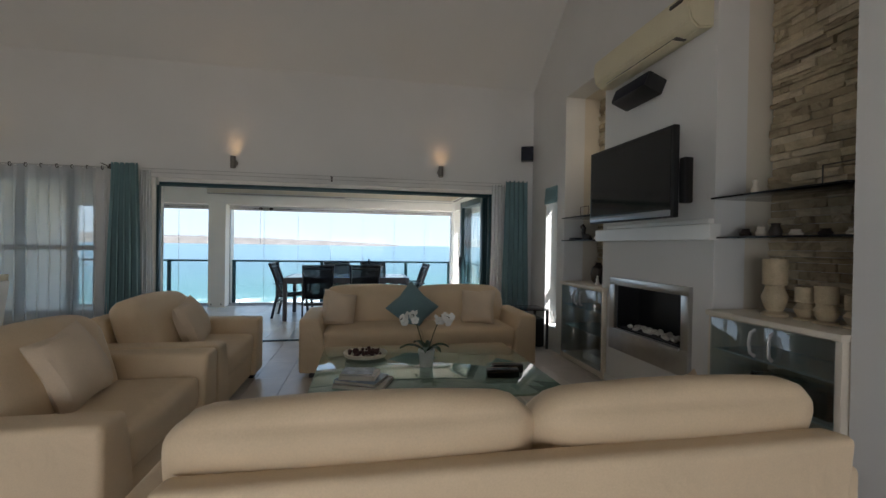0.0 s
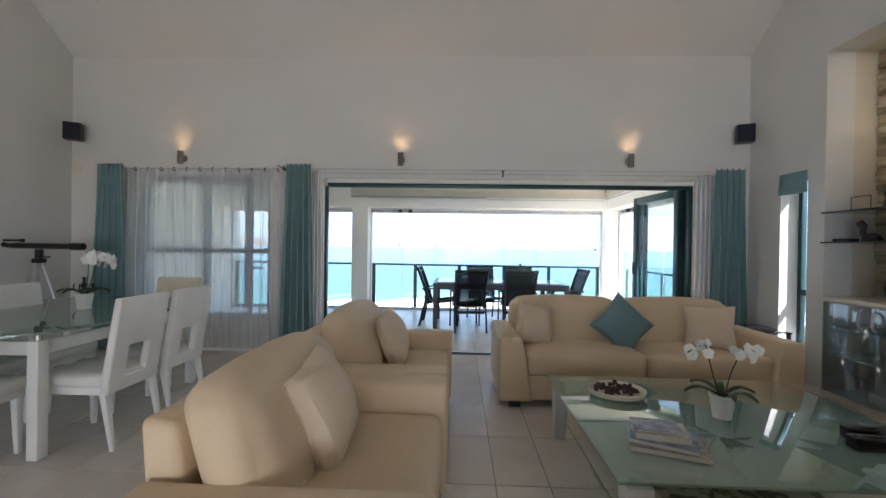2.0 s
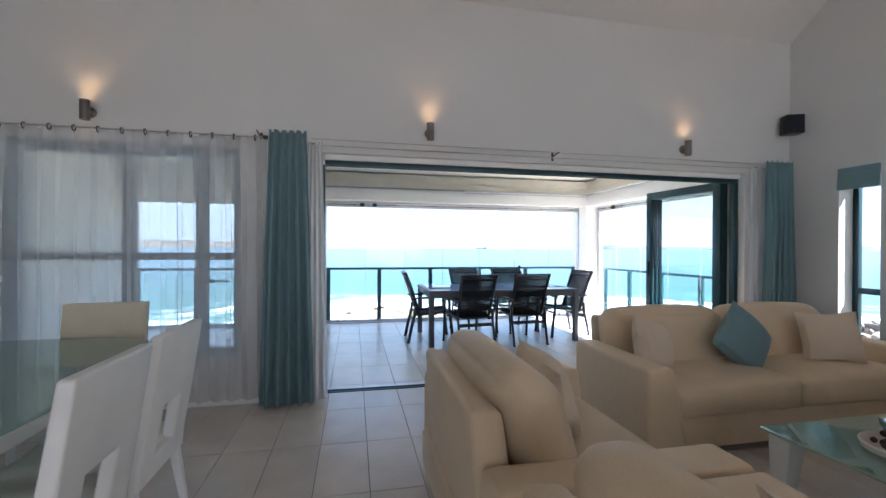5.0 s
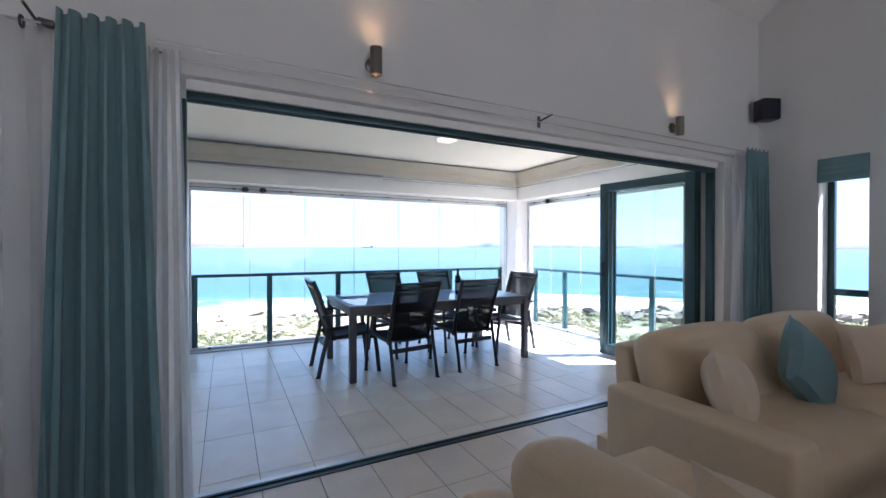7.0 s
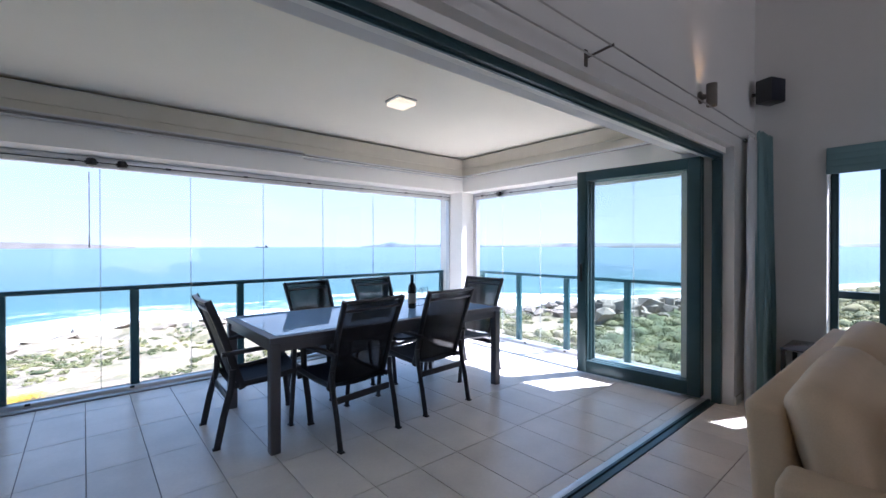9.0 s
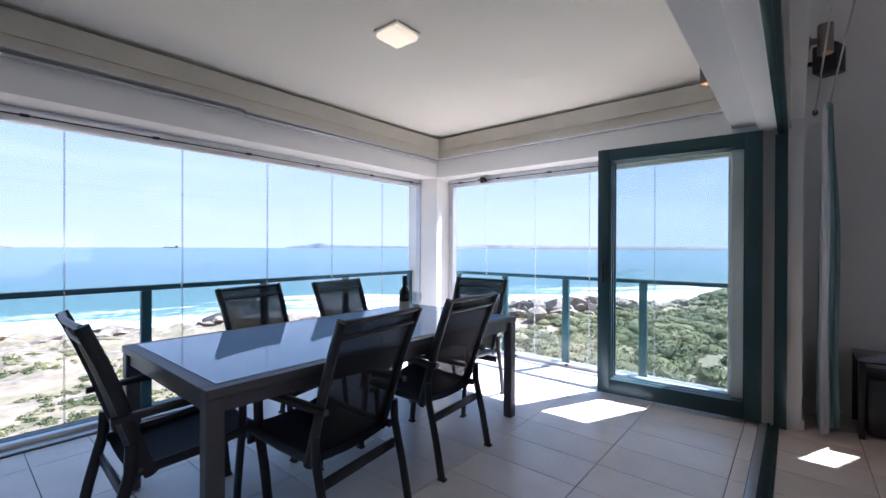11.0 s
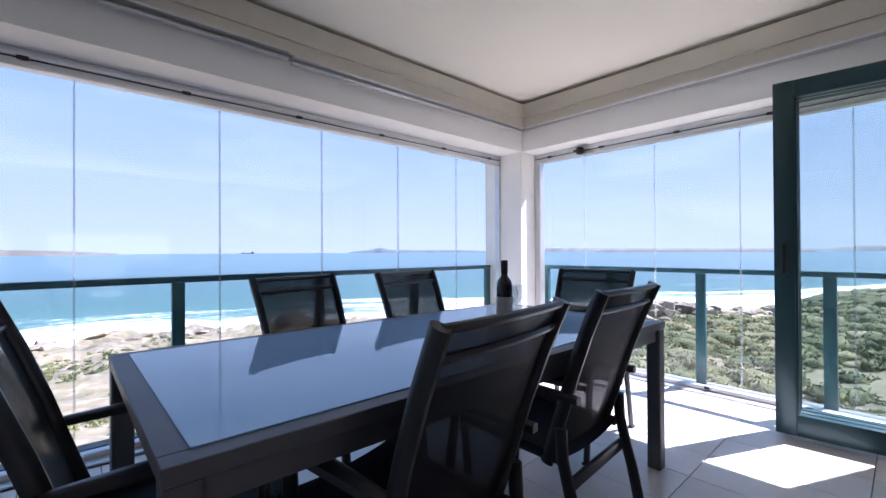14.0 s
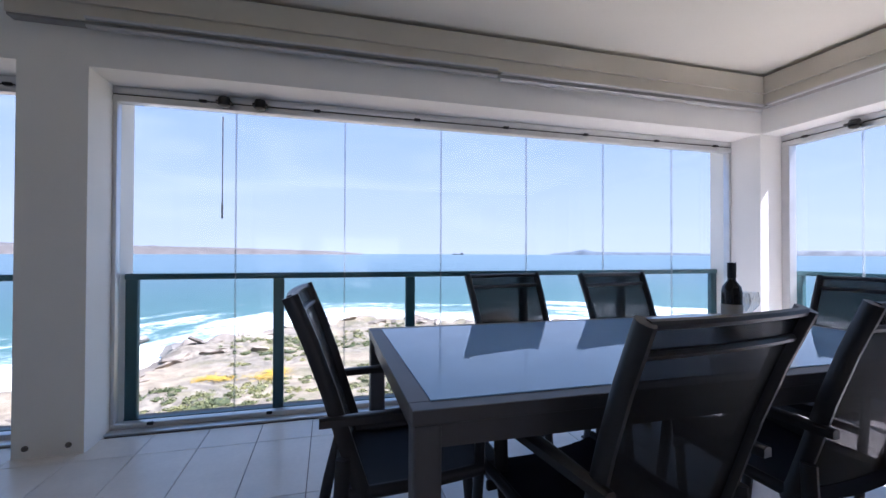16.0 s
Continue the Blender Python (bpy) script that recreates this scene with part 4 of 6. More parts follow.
def sling_chair(at, label, copy=None):
    """A stacking balcony chair of dark metal with a sling seat and back; its front towards -y."""
    if copy:
        return tagged(copy_thing(copy, at), label)
    c = thing("balcony_chair", label, "outdoor chair", at, "chairs round the balcony table")
    W = 0.225
    back = [(0.19, 0.42), (0.232, 0.55), (0.275, 0.69), (0.325, 0.83), (0.38, 0.962)]
    for sx in (-1, 1):
        bm = B()
        sweep(bm, [(sx * W * (1 + 0.09 * max(0, z - 0.45) / 0.5), y, z) for y, z in [(0.17, 0.36)] + back], 0.016, 0.024, 10)
        part("back_post", bm, GUNMETAL, c)
        bm = B()
        sweep(bm, [(sx * (W + 0.02), 0.33, 0.0), (sx * (W + 0.02), 0.29, 0.2), (sx * (W + 0.02), 0.24, 0.4), (sx * (W + 0.02), 0.235, 0.5)], 0.015, 0.022, 10)
        part("rear_leg", bm, GUNMETAL, c)
        bm = B()
        sweep(bm, [(sx * (W + 0.02), -0.29, 0.0), (sx * (W + 0.02), -0.27, 0.2), (sx * (W + 0.02), -0.24, 0.42), (sx * (W + 0.02), -0.235, 0.58), (sx * (W + 0.02), -0.2, 0.6)], 0.015, 0.022, 10)
        part("front_leg", bm, GUNMETAL, c)
        bm = B()
        pts = [(0.3, 0.606), (0.1, 0.615), (-0.1, 0.62), (-0.24, 0.616), (-0.29, 0.6)]
        rows = []
        for i, (y, z) in enumerate(pts):
            hw = (0.014, 0.022, 0.027, 0.028, 0.022)[i]
            rows.append([bm.verts.new((sx * (W + 0.022) + a * hw, y, z + b)) for a, b in ((-1, -0.011), (1, -0.011), (1, 0.009), (0.5, 0.014), (-0.5, 0.014), (-1, 0.009))])
        for p, q in zip(rows, rows[1:]):
            for k in range(6):
                bm.faces.new((p[k], p[(k + 1) % 6], q[(k + 1) % 6], q[k]))
        bm.faces.new(rows[0]), bm.faces.new(rows[-1])
        part("armrest", bm, GUNMETAL, c)
        bm = B()
        sweep(bm, [(sx * W, y, z) for y, z in ((0.23, 0.385), (0.0, 0.395), (-0.2, 0.42), (-0.265, 0.425))], 0.014, 0.02, 10)
        part("seat_rail", bm, GUNMETAL, c)
        for yy in (0.332, -0.29):
            bm = B()
            box(bm, sx * (W + 0.02) - 0.0165, sx * (W + 0.02) + 0.0165, yy - 0.0235, yy + 0.0235, 0, 0.012, 0.003)
            part("foot_cap", bm, BLACK_PLASTIC, c)
    bm = B()
    bar(bm, (-W, 0.25, 0.3), (W, 0.25, 0.3), 0.018, 0.045, bevel=0.005)
    part("rear_stretcher", bm, GUNMETAL, c)
    bm = B()
    bar(bm, (-W, -0.23, 0.36), (W, -0.23, 0.36), 0.018, 0.03, bevel=0.005)
    part("front_stretcher", bm, GUNMETAL, c)
    for nm, y, z in (("top_bar", 0.378, 0.955), ("cross_bar", 0.354, 0.895)):
        bm = B()
        sweep(bm, [(k * W * 1.06, y + 0.016 * (1 - k * k), z) for k in (-1, -0.5, 0, 0.5, 1)], 0.011, 0.014, 8, side=(0, 0, 1))
        part(nm, bm, GUNMETAL, c)

    def cloth(nm, prof, bow, m):
        b = B()
        rows = []
        for off in (0.0, 0.0025):
            rows.append([[b.verts.new(((i / 4 - 1) * W * (1 + 0.09 * max(0, z - 0.45) / 0.5), y + off + bow[0] * (1 - (i / 4 - 1) ** 2), z - off + bow[1] * (1 - (i / 4 - 1) ** 2))) for i in range(9)] for y, z in prof])
        for g in rows:
            for p, q in zip(g, g[1:]):
                for k in range(8):
                    b.faces.new((p[k], p[k + 1], q[k + 1], q[k]))
        return part(nm, b, m, c)
    cloth("back_sling", [(0.185, 0.4)] + back[1:-1] + [(0.374, 0.952)], (0.018, 0.0), MESH)
    cloth("seat_sling", [(0.23, 0.395), (0.1, 0.385), (-0.08, 0.4), (-0.2, 0.425), (-0.26, 0.43), (-0.285, 0.41)], (0.0, -0.02), SLING)
    return c


def by_top(x, y, rz):
    """The chair's pose from the middle of its back's top edge."""
    return pose(x + 0.38 * math.sin(radians(rz)), y - 0.38 * math.cos(radians(rz)), 0, 0, 0, rz)


base_label = "black sling chair with grey metal frame, "
ch = sling_chair(by_top(-0.52, 7.385, 188), base_label + "house side of the table")
sling_chair(by_top(0.24, 7.465, 184), base_label + "house side, beside the bottle", ch)
sling_chair(by_top(-0.33, 8.99, 14), base_label + "sea side of the table", ch)
sling_chair(by_top(0.39, 8.975, 8), base_label + "sea side, nearer the corner", ch)
sling_chair(by_top(-1.4, 8.2, 88), base_label + "at the pillar end", ch)
sling_chair(by_top(1.393, 8.215, -86), base_label + "at the corner end", ch)

# ---- curtains ----
def curtain(name, label, material, x0, x1, y, z0, z1, folds, amp, spread=0.0, headed=True, seed=1):
    """A hanging cloth in upright folds, a little wider at the hem."""
    bm = B()
    rnd = random.Random(seed)
    cols, rows = folds * 10, 14
    ph = [rnd.uniform(-0.5, 0.5) for _ in range(folds + 2)]
    am = [rnd.uniform(0.75, 1.2) for _ in range(folds + 2)]
    g = []
    for j in range(rows + 1):
        t = j / rows
        z = z1 + (z0 - z1) * t
        row = []
        for i in range(cols + 1):
            u = i / cols
            k = int(u * folds)
            w = amp * am[k] * (0.45 + 0.55 * min(1, t * 3)) * (1 + 0.25 * t)
            yy = y + w * math.sin(u * folds * math.tau + ph[k] * 0.25 * t) + 0.006 * math.sin(9 * t + 5 * u)
            xx = x0 + (x1 - x0) * u + (u - 0.5) * spread * t + 0.35 * w * math.sin(2 * u * folds * math.tau)
            row.append(bm.verts.new((xx, yy, z + (0.012 * math.cos(u * folds * math.tau) if j == 0 else 0))))
        g.append(row)
    for p, q in zip(g, g[1:]):
        for i in range(cols):
            bm.faces.new((p[i], q[i], q[i + 1], p[i + 1]))
    ob = single(name, bm, material, label, "curtain")
    if material is not SHEER:
        so = ob.modifiers.new("thick", "SOLIDIFY")
        so.thickness = 0.003
    return ob


curtain("curtain", "teal cloth curtain gathered at the corner of the window", TEAL_CLOTH, -5.08, -4.76, 5.9, 0.02, 2.235, 5, 0.04, 0.14, seed=2)
curtain("curtain", "teal cloth curtain gathered between the window and the folding doors", TEAL_CLOTH, -2.765, -2.475, 5.88, 0.015, 2.245, 5, 0.042, 0.14, seed=3)
curtain("curtain", "teal cloth curtain gathered in the corner beside the folded doors", TEAL_CLOTH, 2.165, 2.48, 5.88, 0.02, 2.235, 5, 0.042, 0.1, seed=4)
curtain("sheer_curtain", "thin white sheer curtain drawn across the window", SHEER, -4.78, -2.79, 5.93, 0.06, 2.19, 17, 0.032, 0.03, seed=5)
curtain("sheer_curtain", "thin white sheer curtain gathered beside the folding doors", SHEER, -2.47, -2.35, 5.915, 0.03, 2.17, 4, 0.02, 0.1, seed=6)
curtain("sheer_curtain", "thin white sheer curtain gathered at the folded doors", SHEER, 1.98, 2.16, 5.91, 0.03, 2.175, 4, 0.022, 0.06, seed=7)


def wire(name, label, x0, x1, z, y=5.93, rings=0, brackets=()):
    t = thing(name, label, "curtain wire", pose(0, 0, 0))
    bm = B()
    sweep(bm, [(x0, y, z), (x1, y, z)], 0.004 if not rings else 0.006, seg=8, side=(0, 0, 1))
    part("rod", bm, STEEL, t)
    if not rings:
        bm = B()
        sweep(bm, [(x0, y - 0.07, z + 0.035), (x1, y - 0.07, z + 0.035)], 0.004, seg=8, side=(0, 0, 1))
        part("rod", bm, STEEL, t)
    for bx in brackets:
        bm = B()
        sweep(bm, [(bx, YI, z + 0.02), (bx, y - 0.08, z + 0.035)], 0.006, seg=8, side=(0, 0, 1))
        box(bm, bx - 0.012, bx + 0.012, YI - 0.008, YI, z - 0.02, z + 0.06, 0.003)
        part("bracket", bm, DARK_METAL, t)
    for e in (x0, x1):
        bm = B()
        lathe(bm, [(0, -0.02), (0.016, -0.018), (0.018, 0.0), (0.016, 0.018), (0, 0.02)], 12)
        part("end_cap", bm, DARK_METAL, t, at=pose(e, y, z, 0, 90, 0))
    for k in range(rings):
        bm = B()
        sweep(bm, [(0, 0.022 * math.cos(a), 0.022 * math.sin(a)) for a in [i * math.tau / 12 for i in range(12)]], 0.005, seg=6, closed=True)
        part("ring", bm, DARK_METAL, t, at=pose(x0 + (x1 - x0) * (k + 0.5) / rings, y, z - 0.008))
    return t


wire("curtain_rod", "slim steel curtain rod with ring eyelets above the window", -4.86, -2.8, 2.195, 5.92, 13, (-2.85, -4.9))
wire("curtain_wire", "pair of thin steel tension wires above the folding doors", -2.44, 2.1, 2.165, 5.96, 0, (-0.22,))


# ---- wall lamps ----
LAMP_GLOW = glow("warm_lamp_glow", (1.0, 0.6, 0.25), 5)


def wall_lamp(at, label, energy=0.13, up=True):
    """A small steel cylinder on a round wall plate, lit from inside."""
    t = thing("wall_lamp", label, "wall lamp", at, "steel wall lamps")
    bm = B()
    lathe(bm, [(0.029, -0.075), (0.033, -0.075), (0.033, 0.075), (0.029, 0.075), (0.029, -0.075)], 24, 0, -0.075)
    part("shade", bm, LAMP_METAL, t)
    bm = B()
    lathe(bm, [(0, 0), (0.042, 0), (0.042, 0.012), (0.02, 0.02), (0.012, 0.05), (0, 0.05)], 20)
    part("wall_plate", bm, LAMP_METAL, t, at=pose(0, 0, 0, 90, 0, 0))
    bm = B()
    lathe(bm, [(0, -0.02), (0.02, -0.015), (0.026, 0.01), (0.02, 0.03), (0, 0.035)], 16, 0, -0.075)
    part("bulb", bm, LAMP_GLOW, t, at=pose(0, 0, 0.02 if up else -0.02))
    ld = bpy.data.lights.new("lamp_light", "SPOT")
    ld.energy, ld.color, ld.spot_size, ld.spot_blend, ld.shadow_soft_size = energy, (1.0, 0.55, 0.22), radians(100), 0.9, 0.02
    li = new("lamp_light", ld)
    li.parent = t
    li.matrix_basis = pose(0, -0.075, 0.085, 180, 0, 0) if up else pose(0, -0.075, -0.085)
    return t


for x in (-4.09, -1.43, 1.245):
    wall_lamp(pose(x, YI, 2.335), "small lit steel cylinder lamp on the wall above the curtains")

# ---- loudspeakers ----
def speaker(at, label):
    t = thing("speaker", label, "loudspeaker", at, "small wall speakers")
    bm = B()
    box(bm, -0.085, 0.085, -0.13, 0.0, -0.1, 0.1, 0.008)
    part("cabinet", bm, BLACK_PLASTIC, t)
    bm = B()
    box(bm, -0.08, 0.08, -0.137, -0.13, -0.095, 0.095, 0.003)
    part("grille", bm, SLING, t)
    bm = B()
    bar(bm, (0, 0, 0), (0, 0.1, 0.02), 0.03, 0.03, bevel=0.005), box(bm, -0.03, 0.03, 0.095, 0.105, -0.03, 0.06, 0.003)
    part("bracket", bm, BLACK_PLASTIC, t)
    return t


speaker(pose(2.5, 5.94, 2.63, 0, 0, -22), "small black speaker on a bracket by the side window")
speaker(pose(-5.33, 5.87, 2.6, 0, 0, 28), "small black speaker on a bracket in the corner by the window")


# ---- chimney wall ----
bm = B()
box(bm, XE - 0.095, XE, 2.69, 4.13, 1.385, 1.495, 0.006)
structure("mantel_shelf", bm, WHITE_PAINT, "white boxed mantel shelf below the television")
bm = B()
box(bm, XE - 0.05, XE, 2.75, 4.0, 1.499, 1.535, 0.006)
structure("mantel_step", bm, WHITE_PAINT, "white upper step of the mantel")

fp = thing("fireplace", "brushed steel framed gas fireplace with white pebbles, unlit", "fireplace", pose(XE, 3.44, 0.36))
bm = B()
box(bm, -0.035, 0.0, -0.51, 0.51, 0.61, 0.68, 0.003), box(bm, -0.035, 0.0, -0.51, -0.43, 0.2, 0.61, 0.003), box(bm, -0.035, 0.0, 0.43, 0.51, 0.2, 0.61, 0.003)
part("frame", bm, STEEL, fp)
bm = B()
box(bm, -0.04, 0.0, -0.51, 0.51, 0.0, 0.2, 0.004), box(bm, -0.06, -0.03, -0.43, 0.43, 0.185, 0.205, 0.004)
part("front_panel", bm, STEEL, fp)
bm = B()
box(bm, 0.0, 0.23, -0.43, 0.43, 0.2, 0.215), box(bm, 0.225, 0.24, -0.43, 0.43, 0.2, 0.61), box(bm, 0.0, 0.23, -0.43, -0.42, 0.2, 0.61), box(bm, 0.0, 0.23, 0.42, 0.43, 0.2, 0.61), box(bm, 0, 0.23, -0.43, 0.43, 0.6, 0.61)
part("firebox", bm, BLACK_PLASTIC, fp)
bm = B()
rnd = random.Random(4)
for k in range(60):
    x, y, r = rnd.uniform(0.03, 0.18), rnd.uniform(-0.3, 0.3), rnd.uniform(0.016, 0.03)
    v = bmesh.ops.create_icosphere(bm, subdivisions=1, radius=r, matrix=pose(x, y, 0.225 + rnd.uniform(0, 0.02), rnd.uniform(0, 90), 0, rnd.uniform(0, 90)))["verts"]
    for q in v:
        q.co.z = 0.225 + (q.co.z - 0.225) * 0.7
ob = part("pebbles", bm, mat("white_pebble", (0.7, 0.68, 0.62), 0.6, var=0.15), fp)
tagged(ob, kind="stuff")

tv = thing("television", "wide black flat television on a wall bracket, switched off", "television", pose(2.35, 3.33, 1.54, 0, 0, 92))
# local x runs along the screen, local y away from the viewer's side
bm = B()
box(bm, -0.52, 0.52, -0.02, 0.03, 0.0, 0.65, 0.008)
part("body", bm, BLACK_PLASTIC, tv)
bm = B()
box(bm, -0.495, 0.495, 0.03, 0.033, 0.07, 0.625)
part("screen", bm, BLACK_GLOSS, tv)
bm = B()
box(bm, -0.5, 0.5, 0.028, 0.042, 0.01, 0.055, 0.006)
part("speaker_bar", bm, mat("silver_plastic", (0.3, 0.32, 0.36), 0.3, 0.5), tv)
bm = B()
box(bm, -0.3, 0.3, -0.06, -0.02, 0.12, 0.5, 0.01), box(bm, -0.12, 0.12, -0.26, -0.06, 0.2, 0.42, 0.01), box(bm, -0.56, -0.5, -0.1, -0.03, 0.1, 0.42, 0.01)
part("bracket", bm, BLACK_PLASTIC, tv)

ac = thing("air_conditioner", "aged cream wall air conditioner high on the chimney wall", "air conditioner", pose(XE, 3.4, 2.86))
AC = mat("aged_cream_plastic", (0.66, 0.6, 0.42), 0.45, var=0.05, scale=3, fine=80, bump=0.03)
bm = B()
pts = [(0.0, 0.02), (-0.12, 0.0), (-0.19, 0.05), (-0.215, 0.15), (-0.2, 0.26), (-0.12, 0.3), (0.0, 0.3)]
lo = [bm.verts.new((x, -0.62, z)) for x, z in pts]
hi = [bm.verts.new((x, 0.62, z)) for x, z in pts]
fs = [bm.faces.new(lo), bm.faces.new(hi[::-1])] + [bm.faces.new((lo[i], hi[i], hi[(i + 1) % 7], lo[(i + 1) % 7])) for i in range(7)]
bmesh.ops.recalc_face_normals(bm, faces=fs)
bmesh.ops.bevel(bm, geom=list({e for f in fs for e in f.edges}), offset=0.012, segments=2, affect="EDGES")
part("body", bm, AC, ac)
bm = B()
box(bm, -0.17, -0.08, -0.45, 0.45, -0.004, 0.012, 0.003)
part("outlet", bm, DARK_METAL, ac)
bm = B()
box(bm, -0.19, -0.1, -0.44, 0.44, -0.02, -0.01, 0.003)
part("flap", bm, AC, ac)
bm = B()
box(bm, -0.222, -0.205, -0.56, -0.44, 0.2, 0.225, 0.003)
part("badge", bm, DARK_METAL, ac)

cs = thing("center_speaker", "long black loudspeaker tilted down below the air conditioner", "loudspeaker", pose(2.53, 3.49, 2.66, 0, 22, 0))
bm = B()
box(bm, -0.09, 0.08, -0.235, 0.235, -0.066, 0.066, 0.008)
part("cabinet", bm, BLACK_PLASTIC, cs)
bm = B()
box(bm, -0.098, -0.09, -0.226, 0.226, -0.059, 0.059, 0.003)
part("grille", bm, SLING, cs)


def unit(y0, y1, ztop, label):
    """A low built-in cabinet with two smoked glass doors."""
    c = thing("media_cabinet", label, "cabinet", pose(0, 0, 0), "built-in media cabinets")
    x0, x1 = 2.58, 3.05
    bm = B()
    box(bm, x0 - 0.02, x1 + 0.02, y0, y1, ztop - 0.035, ztop, 0.005)
    part("worktop", bm, CREAM_WOOD, c)
    for a, b in ((y0 + 0.01, y0 + 0.045), (y1 - 0.04, y1 - 0.01)):
        bm = B()
        box(bm, x0, x1, a, b, 0.0, ztop - 0.035, 0.003)
        part("side_panel", bm, CREAM_WOOD, c)
    bm = B()
    box(bm, x0 + 0.02, x1, y0 + 0.045, y1 - 0.04, 0.0, 0.07, 0.003)
    part("plinth", bm, CREAM_WOOD, c)
    bm = B()
    box(bm, x1 - 0.01, x1, y0 + 0.045, y1 - 0.04, 0.07, ztop - 0.035)
    part("back_panel", bm, CREAM_WOOD, c)
    for z in (0.4, 0.64):
        bm = B()
        box(bm, x0 + 0.03, x1 - 0.01, y0 + 0.045, y1 - 0.04, z, z + 0.01)
        part("shelf", bm, EDGE_GLASS, c)
    ym = (y0 + y1) / 2
    for a, b, s in ((y0 + 0.04, ym - 0.003, -1), (ym + 0.003, y1 - 0.035, 1)):
        d = new("door")
        d.parent = c
        bm = B()
        box(bm, x0 - 0.006, x0, a, b, 0.075, ztop - 0.045, 0.001)
        part("pane", bm, SMOKE_GLASS, d)
        bm = B()
        yh = ym + s * 0.055
        sweep(bm, [(x0 - 0.006, yh, ztop - 0.23), (x0 - 0.035, yh + s * 0.006, ztop - 0.21), (x0 - 0.042, yh + s * 0.01, ztop - 0.15), (x0 - 0.035, yh + s * 0.006, ztop - 0.09), (x0 - 0.006, yh, ztop - 0.07)], 0.006, 0.012, 8, side=(0, 1, 0))
        part("handle", bm, ALU, d)
    return c


unit(4.04, 4.98, 0.915, "cream built-in cabinet with smoked glass doors under the shelves")
unit(1.9, 2.75, 0.905, "cream built-in cabinet with smoked glass doors and black equipment")

for y0, y1 in ((4.14, 5.0), (1.9, 2.75)):
    for z in (1.40, 1.67):
        bm = B()
        box(bm, XE - 0.04, 3.05, y0 + 0.006, y1 - 0.006, z - 0.006, z + 0.006, 0.002)
        single("glass_shelf", bm, BLACK_GLOSS, "dark glass shelf in the stone-lined niche", "shelf", group="niche shelves")


def item(name, label, category, bm, material, at):
    return single(name, bm, material, label, category, at)


bm = B()
box(bm, -0.1, 0.1, -0.2, 0.2, 0, 0.09, 0.005)
item("receiver", "silver amplifier on the lower cabinet shelf", "amplifier", bm, mat("silver_front", (0.7, 0.7, 0.71), 0.45, 0.0), pose(2.78, 4.42, 0.07))
bm = B()
box(bm, -0.1, 0.1, -0.17, 0.17, 0, 0.05, 0.004)
item("decoder", "flat black decoder box with a silver front", "decoder", bm, BLACK_PLASTIC, pose(2.8, 4.28, 0.65))
bm = B()
box(bm, -0.13, 0.13, -0.24, 0.24, 0, 0.15, 0.02)
item("game_console", "large black equipment box on the cabinet shelf", "equipment", bm, BLACK_GLOSS, pose(2.78, 2.25, 0.41))
bm = B()
box(bm, -0.1, 0.1, -0.2, 0.2, 0, 0.07, 0.01)
item("amplifier", "black amplifier at the bottom of the cabinet", "amplifier", bm, BLACK_PLASTIC, pose(2.78, 2.3, 0.07))
DARKWOOD = mat("dark_carved_wood", (0.035, 0.025, 0.02), 0.5, var=0.3, scale=20, fine=150, bump=0.3)
bm = B()
lathe(bm, [(0, 0), (0.04, 0), (0.075, 0.05), (0.085, 0.12), (0.07, 0.18), (0.035, 0.21), (0.03, 0.24), (0, 0.24)])
item("dark_vase", "round dark carved vase on the cabinet", "vase", bm, DARKWOOD, pose(2.8, 4.52, 0.915))
bm = B()
box(bm, -0.05, 0.05, -0.1, 0.1, 0, 0.13, 0.006)
item("red_box", "plain red box on the cabinet", "box", bm, mat("red_card", (0.35, 0.03, 0.03), 0.5), pose(2.85, 4.25, 0.915))
bm = B()
lathe(bm, [(0, 0), (0.03, 0), (0.028, 0.015), (0.014, 0.04), (0.018, 0.06), (0.008, 0.08), (0.012, 0.095), (0, 0.105)], 14)
item("figurine", "small white turned figurine on the cabinet", "figurine", bm, WHITE_PAINT, pose(2.72, 4.4, 0.915))
bm = B()
lathe(bm, [(0, 0), (0.045, 0), (0.05, 0.03), (0.035, 0.09), (0.045, 0.13), (0.03, 0.17), (0, 0.18)], 18)
item("dark_vase", "dark brown lobed vase on the upper glass shelf", "vase", bm, DARKWOOD, pose(2.83, 4.62, 1.676))
bm = B()
sweep(bm, [(0, -0.07, 0.03), (0, -0.02, 0.05), (0, 0.05, 0.05), (0, 0.075, 0.09), (0, 0.06, 0.14), (0, 0.085, 0.165), (0, 0.11, 0.15)], 0.022, 0.026, 10)
box(bm, -0.03, 0.03, -0.08, 0.06, 0, 0.035, 0.008)
item("bird_ornament", "black long-necked bird ornament on the glass shelf", "ornament", bm, DARKWOOD, pose(2.75, 4.7, 1.406))
for x, y, z, w in ((2.8, 4.85, 1.676, 0.09), (2.8, 4.32, 1.676, 0.11), (2.8, 2.05, 1.676, 0.14)):
    bm = B()
    for a, b in (((-w, 0), (w, 0)), ((w, 0), (w, 0.13)), ((w, 0.13), (-w, 0.13)), ((-w, 0.13), (-w, 0))):
        sweep(bm, [(0, a[0], a[1] + 0.004), (0, b[0], b[1] + 0.004)], 0.004, seg=6)
    box(bm, -0.03, 0.03, -w, w, 0, 0.006)
    item("wire_frame", "thin black wire stand on the glass shelf", "ornament", bm, DARK_METAL, pose(x, y, z))
rnd = random.Random(8)
